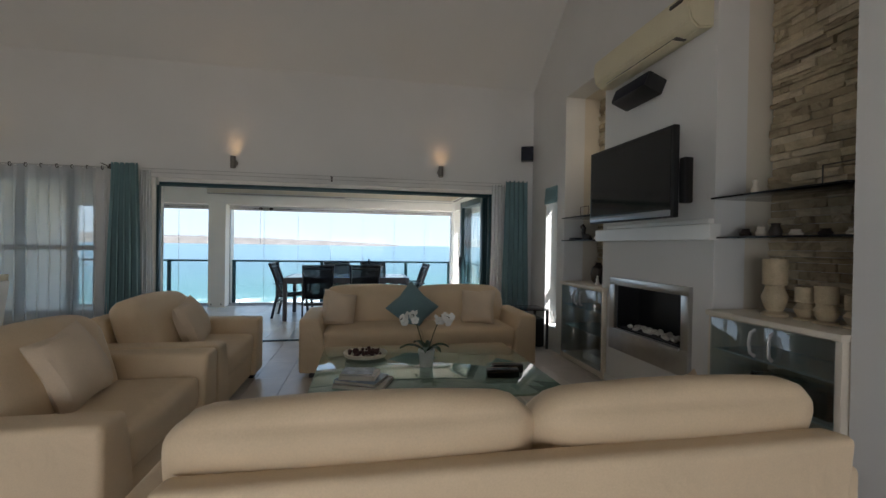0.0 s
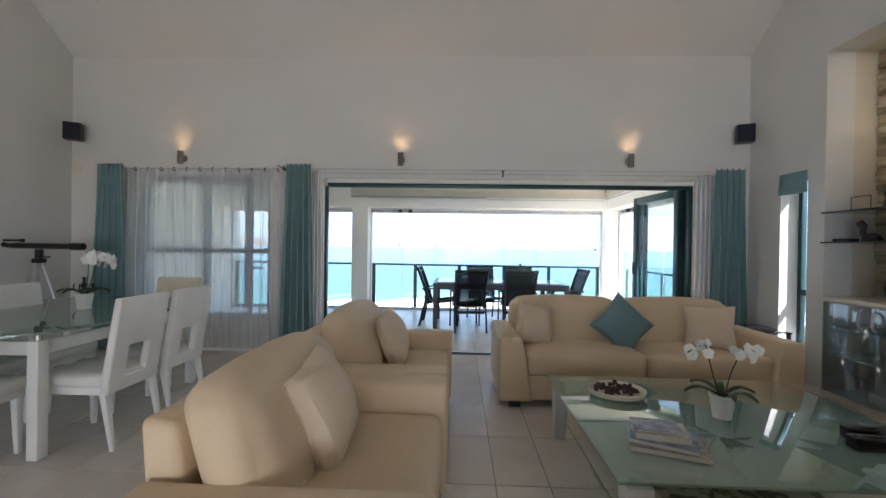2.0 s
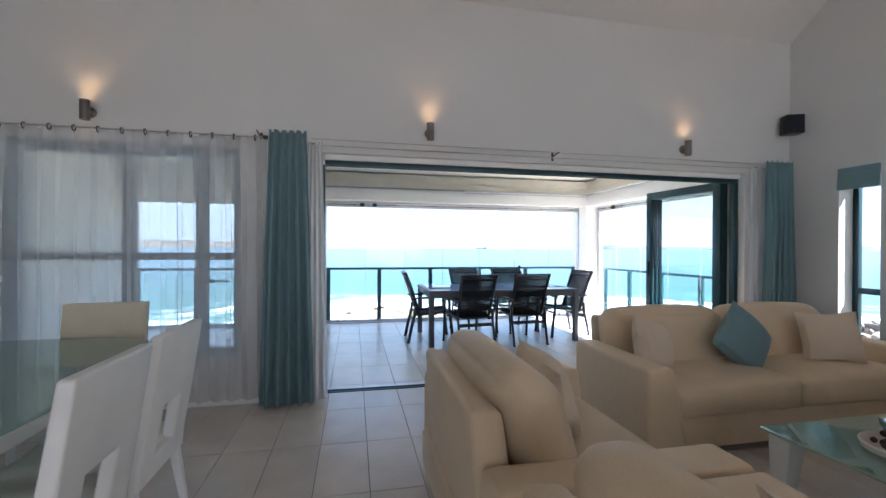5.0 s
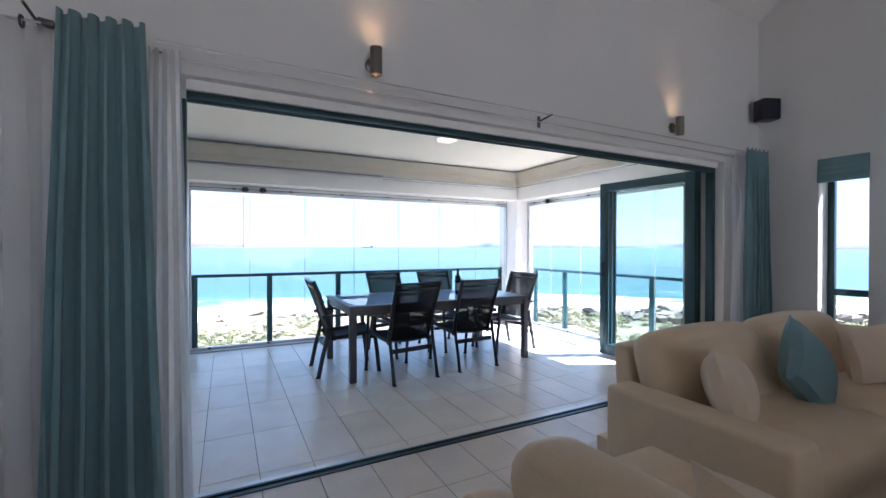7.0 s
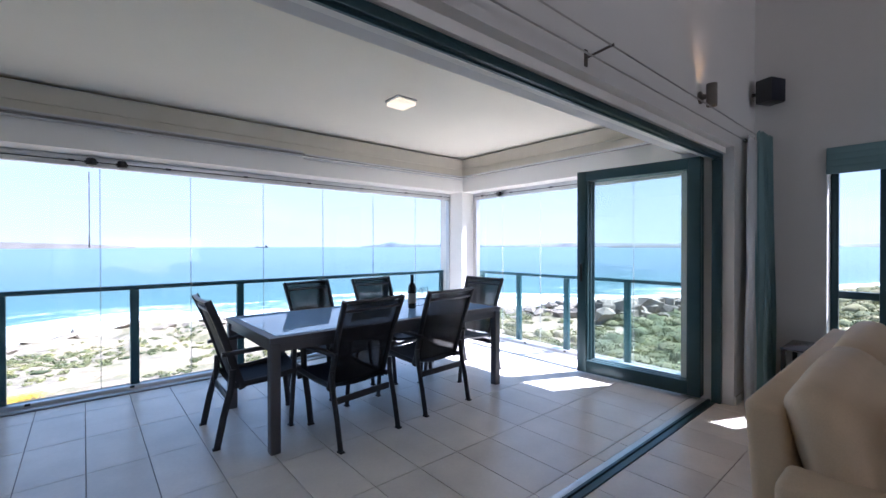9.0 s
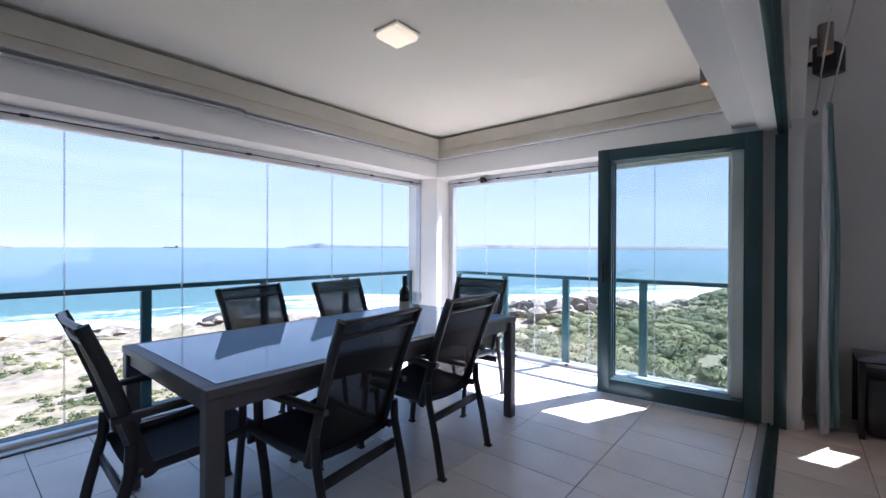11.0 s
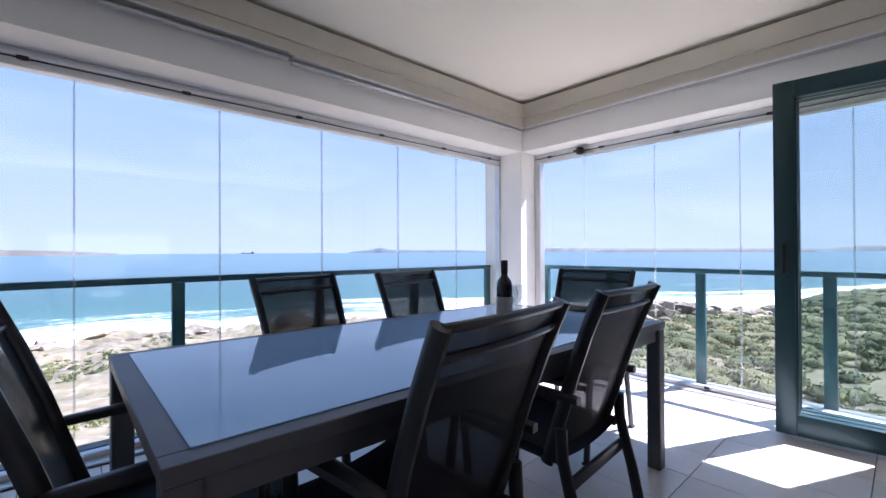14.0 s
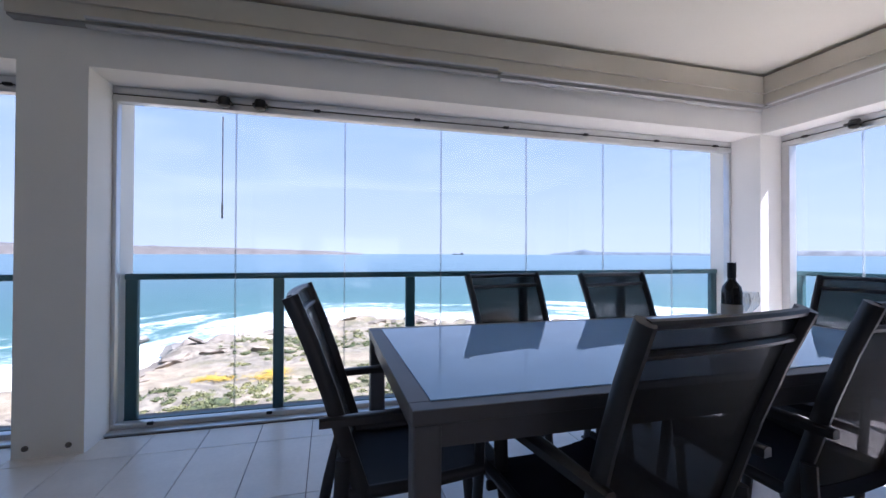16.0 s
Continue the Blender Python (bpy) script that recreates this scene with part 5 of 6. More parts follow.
for k in range(6):
    bm = B()
    h = rnd.uniform(0.035, 0.08)
    lathe(bm, [(0, 0), (0.03, 0), (0.036, h * 0.4), (0.022, h * 0.8), (0.026, h), (0, h)], 14)
    item("small_pot", "small dark pot in a row on the glass shelf", "pot", bm, DARKWOOD if k % 2 else CREAM_WOOD, pose(2.72 + rnd.uniform(-0.04, 0.08), 2.02 + k * 0.12, 1.406))
bm = B()
box(bm, -0.04, 0.04, -0.09, 0.09, 0, 0.03, 0.006)
item("small_box", "flat dark box on the glass shelf", "box", bm, BLACK_PLASTIC, pose(2.72, 4.9, 1.406))
bm = B()
box(bm, -0.05, 0.05, -0.08, 0.08, 0, 0.04, 0.01)
item("dish", "pale dish on the glass shelf", "dish", bm, CREAM_WOOD, pose(2.75, 4.38, 1.406))
bm = B()
lathe(bm, [(0, 0), (0.02, 0), (0.024, 0.03), (0.012, 0.06), (0.018, 0.09), (0, 0.1)], 12)
item("figurine", "small pale figurine on the upper glass shelf", "figurine", bm, CREAM_WOOD, pose(2.68, 2.5, 1.676))
for x, y, s in ((2.8, 2.46, 1.0), (2.84, 2.3, 0.55), (2.82, 2.17, 0.6), (2.84, 2.03, 0.5)):
    bm = B()
    prof = [(0, 0), (0.07, 0), (0.072, 0.015), (0.045, 0.035), (0.06, 0.07), (0.072, 0.12), (0.055, 0.165), (0.05, 0.19), (0.065, 0.2), (0.066, 0.36), (0.06, 0.36), (0.058, 0.22), (0, 0.22)]
    lathe(bm, [(r * (0.6 + 0.4 * s), z * s) for r, z in prof], 24)
    item("candle_urn", "turned cream wooden candle urn on the cabinet", "vase", bm, mat("limed_wood", (0.5, 0.4, 0.26), 0.6, var=0.2, scale=15, fine=120, bump=0.2), pose(x, y, 0.905))

dl = thing("downlight", "small round recessed downlight in the niche ceiling, lit", "ceiling lamp", pose(2.89, 4.6, 3.15))
bm = B()
lathe(bm, [(0.028, -0.001), (0.045, -0.004), (0.047, 0.0), (0.028, 0.0)], 24)
part("rim", bm, ALU, dl)
bm = B()
lathe(bm, [(0, -0.002), (0.027, -0.002), (0.027, 0.0), (0, 0.0)], 20)
part("bulb", bm, glow("downlight_glow", (1.0, 0.85, 0.6), 10), dl)
ld = bpy.data.lights.new("niche_light", "SPOT")
ld.energy, ld.color, ld.spot_size, ld.spot_blend, ld.shadow_soft_size = 1.2, (1.0, 0.8, 0.55), radians(90), 0.8, 0.03
new("niche_light", ld).matrix_basis = pose(2.89, 4.6, 3.13)

st = thing("side_table", "small black side table with a glass top in the corner", "side table", pose(2.34, 5.52, 0))
bm = B()
box(bm, -0.22, 0.24, -0.23, 0.22, 0.5, 0.512, 0.003)
part("tabletop", bm, BLACK_GLOSS, st)
for sx in (-0.2, 0.22):
    for sy in (-0.21, 0.2):
        bm = B()
        box(bm, sx - 0.015, sx + 0.015, sy - 0.015, sy + 0.015, 0, 0.5, 0.003)
        part("leg", bm, BLACK_PLASTIC, st)
bm = B()
box(bm, -0.18, 0.2, -0.19, 0.18, 0.02, 0.4, 0.03)
part("drawer_box", bm, BLACK_PLASTIC, st)

# ---- things on the coffee table ----
def orchid(at, label, h, seed, spread=0.16, sides=(-1, 1), count=9, size=0.029):
    """A white orchid in a small pot."""
    t = thing("orchid", label, "potted plant", at)
    rnd = random.Random(seed)
    bm = B()
    lathe(bm, [(0, 0), (0.045, 0), (0.06, 0.11), (0.064, 0.115), (0.062, 0.125), (0.054, 0.125), (0.05, 0.1), (0, 0.1)], 28)
    part("pot", bm, WHITE_PAINT, t)
    green = mat("orchid_leaf_green", (0.025, 0.065, 0.02), 0.4, var=0.2, scale=10, fine=80)
    bm = B()
    for k in range(6):
        a = k * 60 + rnd.uniform(-15, 15)
        L, w = rnd.uniform(0.13, 0.2), rnd.uniform(0.022, 0.03)
        m = pose(0, 0, 0.11, 0, 0, a)
        rows = []
        for i in range(7):
            u = i / 6
            x, z = L * u, 0.07 * math.sin(u * 2.2) - 0.03 * u
            ww = w * math.sin(math.pi * min(1, u * 0.9 + 0.08)) ** 0.7
            rows.append([bm.verts.new(m @ Vector(p)) for p in ((x, -ww, z + 0.006), (x, 0, z - 0.003), (x, ww, z + 0.006), (x, 0, z - 0.006))])
        for p, q in zip(rows, rows[1:]):
            for j in range(4):
                bm.faces.new((p[j], p[(j + 1) % 4], q[(j + 1) % 4], q[j]))
    part("leaves", bm, green, t)
    petal = mat("orchid_petal", (0.86, 0.85, 0.8), 0.6, var=0.05, scale=40)
    stem_m = mat("orchid_stem", (0.06, 0.07, 0.03), 0.5)
    for s in sides:
        hh = h * (1.0 if s < 0.8 else 0.93)
        pts = [(0.01 * s, 0, 0.1), (0.05 * s, 0.01, 0.1 + hh * 0.45), (0.085 * s, 0.0, 0.1 + hh * 0.8), (spread * 0.8 * s, -0.01, 0.1 + hh), (spread * 1.15 * s, -0.01, 0.1 + hh * 0.98), (spread * 1.5 * s, 0, 0.1 + hh * 0.86)]
        bm = B()
        sweep(bm, pts, 0.0035, seg=6)
        part("stem", bm, stem_m, t)
        bm = B()
        for k in range(count):
            u = k / (count - 1)
            i = min(4, 2 + int(u * 3))
            base = Vector(pts[2]).lerp(Vector(pts[5]), u)
            base.z = max(base.z, 0.1 + hh * (0.95 - 0.12 * u))
            base += Vector((rnd.uniform(-0.02, 0.02), rnd.uniform(-0.035, 0.035), rnd.uniform(-0.025, 0.03)))
            m = Matrix.Translation(base) @ pose(0, 0, 0, rnd.uniform(60, 110), 0, rnd.uniform(0, 360))
            for q in range(5):
                a = radians(72 * q + 18)
                r, w = size, size * 0.62
                c, s_ = math.cos(a), math.sin(a)
                ring = [m @ Vector((c * r * u_ - s_ * v_, s_ * r * u_ + c * v_, z)) for u_, v_, z in ((0.05, 0, 0), (0.5, w, 0.006), (1.0, 0.6 * w, 0.002), (1.1, 0, 0.0), (1.0, -0.6 * w, 0.002), (0.5, -w, 0.006))]
                low = [p + m.to_3x3() @ Vector((0, 0, -0.002)) for p in ring]
                vs, ws = [bm.verts.new(p) for p in ring], [bm.verts.new(p) for p in low]
                bm.faces.new(vs), bm.faces.new(ws[::-1])
                for j in range(6):
                    bm.faces.new((vs[j], ws[j], ws[(j + 1) % 6], vs[(j + 1) % 6]))
        tagged(part("blossom", bm, petal, t), kind="stuff")
    return t


orchid(pose(0.696, 3.31, 0.42, 0, 0, 8), "white orchid with two stems in a small white pot", 0.29, 3, 0.135)
orchid(pose(-3.73, 4.28, 0.765, 0, 0, 10), "white orchid in a white pot on the dining table", 0.35, 5, 0.14, (0.35, 1.0), 15, 0.038)

bowl = thing("bowl", "oval cream wooden bowl full of dark dried pods", "bowl", pose(0.25, 3.61, 0.42) @ Matrix.Scale(0.9, 4))
bm = B()
lathe(bm, [(0, 0.008), (0.1, 0.008), (0.155, 0.04), (0.165, 0.05), (0.172, 0.045), (0.16, 0.015), (0.11, 0.0), (0, 0.0)], 32)
for v in bm.verts:
    v.co.x *= 1.12
part("shell", bm, CREAM_WOOD, bowl)
bm = B()
rnd = random.Random(2)
for k in range(60):
    a, r = rnd.uniform(0, math.tau), 0.125 * math.sqrt(rnd.random())
    bmesh.ops.create_icosphere(bm, subdivisions=1, radius=rnd.uniform(0.012, 0.02), matrix=pose(r * math.cos(a) * 1.1, r * math.sin(a), 0.035 + rnd.uniform(0, 0.025)))
tagged(part("pods", bm, mat("dried_pods", (0.08, 0.035, 0.03), 0.7, var=0.5, scale=60), bowl), kind="stuff")

z = 0.42
for k, (w, d, h, rz, col, lab) in enumerate(((0.32, 0.25, 0.022, -14, (0.3, 0.26, 0.22), "large closed magazine at the bottom of the stack"), (0.28, 0.22, 0.018, -20, (0.22, 0.3, 0.42), "closed magazine with a blue cover"), (0.23, 0.17, 0.028, -8, (0.5, 0.45, 0.4), "thick pale book in the stack"), (0.2, 0.15, 0.008, -4, (0.3, 0.33, 0.38), "small open booklet with a grey landscape cover"))):
    bk = thing("book", lab, "book", pose(0.24 - 0.012 * k, 2.96 + 0.012 * k, z, 0, 0, rz - 6), "stack on the coffee table")
    bm = B()
    box(bm, -w / 2 + 0.004, w / 2 - 0.002, -d / 2 + 0.003, d / 2 - 0.003, 0.001, h - 0.001)
    part("page_block", bm, mat("paper", (0.7, 0.67, 0.6), 0.8, var=0.08, scale=300, fine=900), bk)
    bm = B()
    box(bm, -w / 2, w / 2, -d / 2, d / 2, 0, 0.001), box(bm, -w / 2, w / 2, -d / 2, d / 2, h - 0.001, h), box(bm, -w / 2 - 0.001, -w / 2, -d / 2, d / 2, 0, h)
    part("cover", bm, mat("printed_cover", col, 0.35, var=0.6, scale=18, fine=60), bk)
    z += h
for k, (x, y, rz) in enumerate(((1.18, 2.98, 8), (1.25, 3.09, 8))):
    bm = B()
    box(bm, -0.11, 0.11, -0.035, 0.035, 0, 0.06, 0.008)
    item("remote_holder", "black glossy box beside its twin on the glass table", "box", bm, BLACK_GLOSS, pose(x, y, 0.42, 0, 0, rz - 12))


def rug_material():
    m, t, b = nodes_of("floral_rug")
    n, l = t.nodes, t.links
    g = n.new("ShaderNodeNewGeometry")
    v = n.new("ShaderNodeTexNoise")
    v.inputs["Scale"].default_value, v.inputs["Detail"].default_value, v.inputs["Distortion"].default_value = 9.0, 4.0, 1.5
    l.new(g.outputs["Position"], v.inputs["Vector"])
    r = n.new("ShaderNodeValToRGB")
    e = r.color_ramp.elements
    e[0].position, e[0].color = 0.42, (0.15, 0.13, 0.075, 1)
    e[1].position, e[1].color = 0.5, (0.42, 0.38, 0.25, 1)
    l.new(v.outputs[0], r.inputs[0]), l.new(r.outputs[0], b.inputs["Base Color"])
    b.inputs["Roughness"].default_value = 0.95
    return m


bm = B()
box(bm, 0.36, 1.24, 2.3, 3.49, 0.0, 0.012, 0.004)
single("rug", bm, rug_material(), "small olive rug with a dark floral pattern under the glass table", "rug")

# ---- dining table and chairs ----
dt = thing("dining_table", "dining table, curved green glass top on white square legs", "dining table", pose(-3.82, 4.15, 0))
bm = B()
pts = []
for k in range(64):
    a = k * math.tau / 64
    c, s = math.cos(a), math.sin(a)
    pts.append((0.74 * math.copysign(abs(c) ** 0.55, c), 0.95 * math.copysign(abs(s) ** 0.55, s)))
prism(bm, pts, 0.75, 0.765)
part("tabletop", bm, GREEN_GLASS, dt, "pale green glass top", flat_angle=0.5)
for sx in (-1, 1):
    for sy in (-1, 1):
        bm = B()
        box(bm, sx * 0.59 - 0.035, sx * 0.59 + 0.035, sy * 0.72 - 0.035, sy * 0.72 + 0.035, 0, 0.71, 0.004)
        part("leg", bm, WHITE_PAINT, dt)
        bm = B()
        lathe(bm, [(0, 0.71), (0.02, 0.71), (0.02, 0.75), (0, 0.75)], 16, sx * 0.59, sy * 0.72)
        part("peg", bm, STEEL, dt)
for sx in (-1, 1):
    bm = B()
    box(bm, sx * 0.59 - 0.012, sx * 0.59 + 0.012, -0.685, 0.685, 0.62, 0.7, 0.003)
    part("apron", bm, WHITE_PAINT, dt)
for sy in (-1, 1):
    bm = B()
    box(bm, -0.555, 0.555, sy * 0.72 - 0.012, sy * 0.72 + 0.012, 0.62, 0.7, 0.003)
    part("apron", bm, WHITE_PAINT, dt)


def dining_chair(at, label, leather):
    """An upholstered chair whose back has a square opening; front towards -y."""
    c = thing("dining_chair", label, "dining chair", at, "chairs round the dining table")
    w = 0.22
    bm = B()
    soft(bm, (0, -0.03, 0.43), (0.44, 0.45, 0.09), 0.03, 0.012, 10)
    part("seat", bm, leather, c, flat_angle=1.4)
    bm = B()
    box(bm, -w + 0.012, w - 0.012, -0.24, 0.19, 0.345, 0.392, 0.004)
    part("seat_frame", bm, WHITE_PAINT, c)
    # the back: two stiles, a low bar and a tall padded panel round the opening
    bm = B()
    xs, zs = (-w, -0.09, 0.09, w), (0.35, 0.44, 0.64, 0.955)
    grid = {}
    for i, x in enumerate(xs):
        for j, zz in enumerate(zs):
            for k, y in enumerate((0.18, 0.235)):
                grid[i, j, k] = bm.verts.new((x, y + 0.17 * max(0, zz - 0.4) - (0.008 if k else 0) * (j == 3), zz))
    cells = [(i, j) for i in range(3) for j in range(3) if (i, j) != (1, 1)]
    for i, j in cells:
        for k in (0, 1):
            bm.faces.new([grid[i, j, k], grid[i + 1, j, k], grid[i + 1, j + 1, k], grid[i, j + 1, k]])
        for (a, b), nb in ((((i, j), (i + 1, j)), (i, j - 1)), (((i, j + 1), (i + 1, j + 1)), (i, j + 1)), (((i, j), (i, j + 1)), (i - 1, j)), (((i + 1, j), (i + 1, j + 1)), (i + 1, j))):
            if nb not in cells:
                bm.faces.new([grid[*a, 0], grid[*b, 0], grid[*b, 1], grid[*a, 1]])
    bmesh.ops.recalc_face_normals(bm, faces=bm.faces)
    sharp = [e for e in bm.edges if len(e.link_faces) == 2 and e.calc_face_angle() > 0.9]
    bmesh.ops.bevel(bm, geom=sharp, offset=0.011, segments=3, profile=0.5, affect="EDGES")
    part("backrest", bm, leather, c, flat_angle=0.9)
    for sx in (-1, 1):
        bm = B()
        bar(bm, (sx * (w - 0.02), 0.2, 0.36), (sx * (w - 0.015), 0.26, 0.0), 0.045, 0.04, up=(0, 1, 0), bevel=0.004, w2=0.024, d2=0.026)
        part("leg", bm, WHITE_PAINT, c)
        bm = B()
        bar(bm, (sx * (w - 0.035), -0.21, 0.36), (sx * (w - 0.03), -0.215, 0.0), 0.045, 0.045, up=(0, 1, 0), bevel=0.004, w2=0.028, d2=0.028)
        part("leg", bm, WHITE_PAINT, c)
    return c


wl = "white leather dining chair with a square hole in its back"
dining_chair(pose(-3.12, 3.75, 0, 0, 0, -90), wl, WHITE_LEATHER)
dining_chair(pose(-3.13, 4.29, 0, 0, 0, -90), wl, WHITE_LEATHER)
dining_chair(pose(-4.02, 3.72, 0, 0, 0, 90), wl, WHITE_LEATHER)
dining_chair(pose(-4.04, 4.27, 0, 0, 0, 90), wl, WHITE_LEATHER)
dining_chair(pose(-3.55, 4.93, 0, 0, 0, 5), "cream leather dining chair at the window end of the table", CREAM_LEATHER)
dining_chair(pose(-3.6, 3.27, 0, 0, 0, 180), "white leather dining chair at the end of the table", WHITE_LEATHER)

bm = B()
lathe(bm, [(0, 0), (0.06, 0), (0.05, 0.015), (0.012, 0.03), (0.012, 0.12), (0.03, 0.14), (0.012, 0.16), (0.012, 0.2), (0.022, 0.21), (0, 0.22)], 16)
for a in range(0, 360, 72):
    m = pose(0, 0, 0, 0, 0, a)
    sweep(bm, [m @ Vector(p) for p in ((0.01, 0, 0.11), (0.05, 0, 0.09), (0.075, 0, 0.12), (0.07, 0, 0.16))], 0.006, seg=6)
item("candle_holder", "black branched candle holder on the dining table", "candle holder", bm, BLACK_PLASTIC, pose(-4.12, 4.7, 0.765))

# ---- telescope ----
tel = thing("telescope", "black telescope on a white-legged tripod by the window", "telescope", pose(-5.12, 5.25, 0))
bm = B()
tube = pose(0, 0, 1.25, 0, 90, 0)
lathe(bm, [(0, -0.42), (0.017, -0.42), (0.017, -0.36), (0.024, -0.35), (0.026, -0.29), (0.03, -0.28), (0.03, 0.34), (0.038, 0.35), (0.038, 0.48), (0.034, 0.48), (0.034, 0.4), (0, 0.4)], 20)
part("tube", bm, BLACK_PLASTIC, tel, at=tube)
bm = B()
lathe(bm, [(0, -0.12), (0.012, -0.12), (0.012, 0.05), (0.018, 0.06), (0.018, 0.1), (0, 0.1)], 14)
part("finder", bm, BLACK_PLASTIC, tel, at=pose(-0.27, 0, 1.305, 0, 90, 0))
bm = B()
lathe(bm, [(0, -0.1), (0.018, -0.1), (0.018, 0), (0.026, 0.01), (0.026, 0.04), (0, 0.04)], 14)
part("eyepiece", bm, BLACK_PLASTIC, tel, at=pose(-0.42, 0, 1.26, 0, 90, 0))
bm = B()
box(bm, -0.03, 0.03, -0.025, 0.025, 1.12, 1.215, 0.01), box(bm, -0.045, 0.045, -0.045, 0.045, 1.07, 1.12, 0.012), box(bm, 0.03, 0.12, -0.008, 0.008, 1.13, 1.145, 0.004)
part("mount", bm, BLACK_PLASTIC, tel)
for a in (20, 140, 260):
    bm = B()
    c, s = math.cos(radians(a)), math.sin(radians(a))
    bar(bm, (0.03 * c, 0.03 * s, 1.08), (0.33 * c, 0.33 * s, 0.0), 0.028, 0.02, bevel=0.003)
    part("leg", bm, ALU, tel)

bm = B()
box(bm, -0.045, 0.045, -0.012, 0, -0.06, 0.06, 0.006)
item("wall_box", "small cream plastic box on the wall", "wall box", bm, CREAM_WOOD, pose(-5.43, YI, 2.2))

# ---- balcony things ----
lt = thing("ceiling_lamp", "square frosted balcony ceiling lamp, lit", "ceiling lamp", pose(0.07, 7.93, 2.56))
bm = B()
box(bm, -0.1, 0.1, -0.1, 0.1, -0.018, 0.0, 0.006)
part("base", bm, ALU, lt)
bm = B()
soft(bm, (0, 0, -0.035), (0.19, 0.19, 0.04), 0.02, 0.004, 8)
part("diffuser", bm, glow("frosted_lamp_glow", (1.0, 0.84, 0.56), 0.13), lt)
ol = wall_lamp(pose(1.36, YO, 2.345, 0, 0, 180), "steel cylinder lamp on the balcony wall, lit below", 1.0, up=False)

bt = thing("wine_bottle", "dark full wine bottle with a pale label on the balcony table", "bottle", pose(0.3, 8.09, 0.738))
bm = B()
lathe(bm, [(0, 0.004), (0.03, 0), (0.037, 0.006), (0.037, 0.19), (0.033, 0.212), (0.016, 0.235), (0.0135, 0.25), (0.0135, 0.298), (0.0155, 0.3), (0.0155, 0.308), (0, 0.308)], 28)
part("body", bm, BLACK_GLOSS, bt)
bm = B()
lathe(bm, [(0.0376, 0.05), (0.0381, 0.05), (0.0381, 0.14), (0.0376, 0.14)], 28)
part("label", bm, mat("bottle_label", (0.4, 0.37, 0.32), 0.7), bt)
bm = B()
lathe(bm, [(0.0142, 0.245), (0.0162, 0.25), (0.0162, 0.31), (0, 0.311)], 20)
part("foil", bm, BLACK_PLASTIC, bt)
for x, y in ((0.44, 8.17), (0.53, 8.2)):
    bm = B()
    lathe(bm, [(0, 0.003), (0.034, 0.001), (0.034, 0.003), (0.005, 0.008), (0.0035, 0.075), (0.012, 0.085), (0.036, 0.115), (0.041, 0.14), (0.034, 0.175)], 28)
    item("wine_glass", "clear empty stemmed wine glass beside the bottle", "wine glass", bm, STEMWARE, pose(x, y, 0.738))
for x in (-2.83, -2.64):
    bm = B()
    lathe(bm, [(0, 0.012), (0.018, 0.012), (0.022, 0.0), (0, 0.0)], 16)
    item("drain_cover", "small grey round cover at the foot of the pillar", "drain cover", bm, DARK_METAL, pose(x, 9.42, 0.055, 90, 0, 0) @ Matrix.Scale(0.7, 4))

bm = B()
box(bm, -60, 60, -6, 6, 0, 8), box(bm, 30, 48, -5, 5, 8, 22), box(bm, -40, -36, -2, 2, 8, 24)
az = radians(17.2)
item("ship", "distant dark cargo ship on the horizon", "ship", bm, mat("ship_hull", (0.05, 0.05, 0.06), 0.7), pose(-1 + 3300 * math.sin(az), 7 + 3300 * math.cos(az), -8.5, 0, 0, -17) @ Matrix.Scale(0.75, 4))

# ---- scrub, boulders ----
def stuff_mesh(name, verts, faces, material, label, smooth=False):
    me = bpy.data.meshes.new(name)
    me.from_pydata(verts, [], faces)
    me.update()
    if smooth:
        me.shade_smooth()
    me.materials.append(material)
    return tagged(new(name, me), label, name.replace("_", " "), "", "stuff")


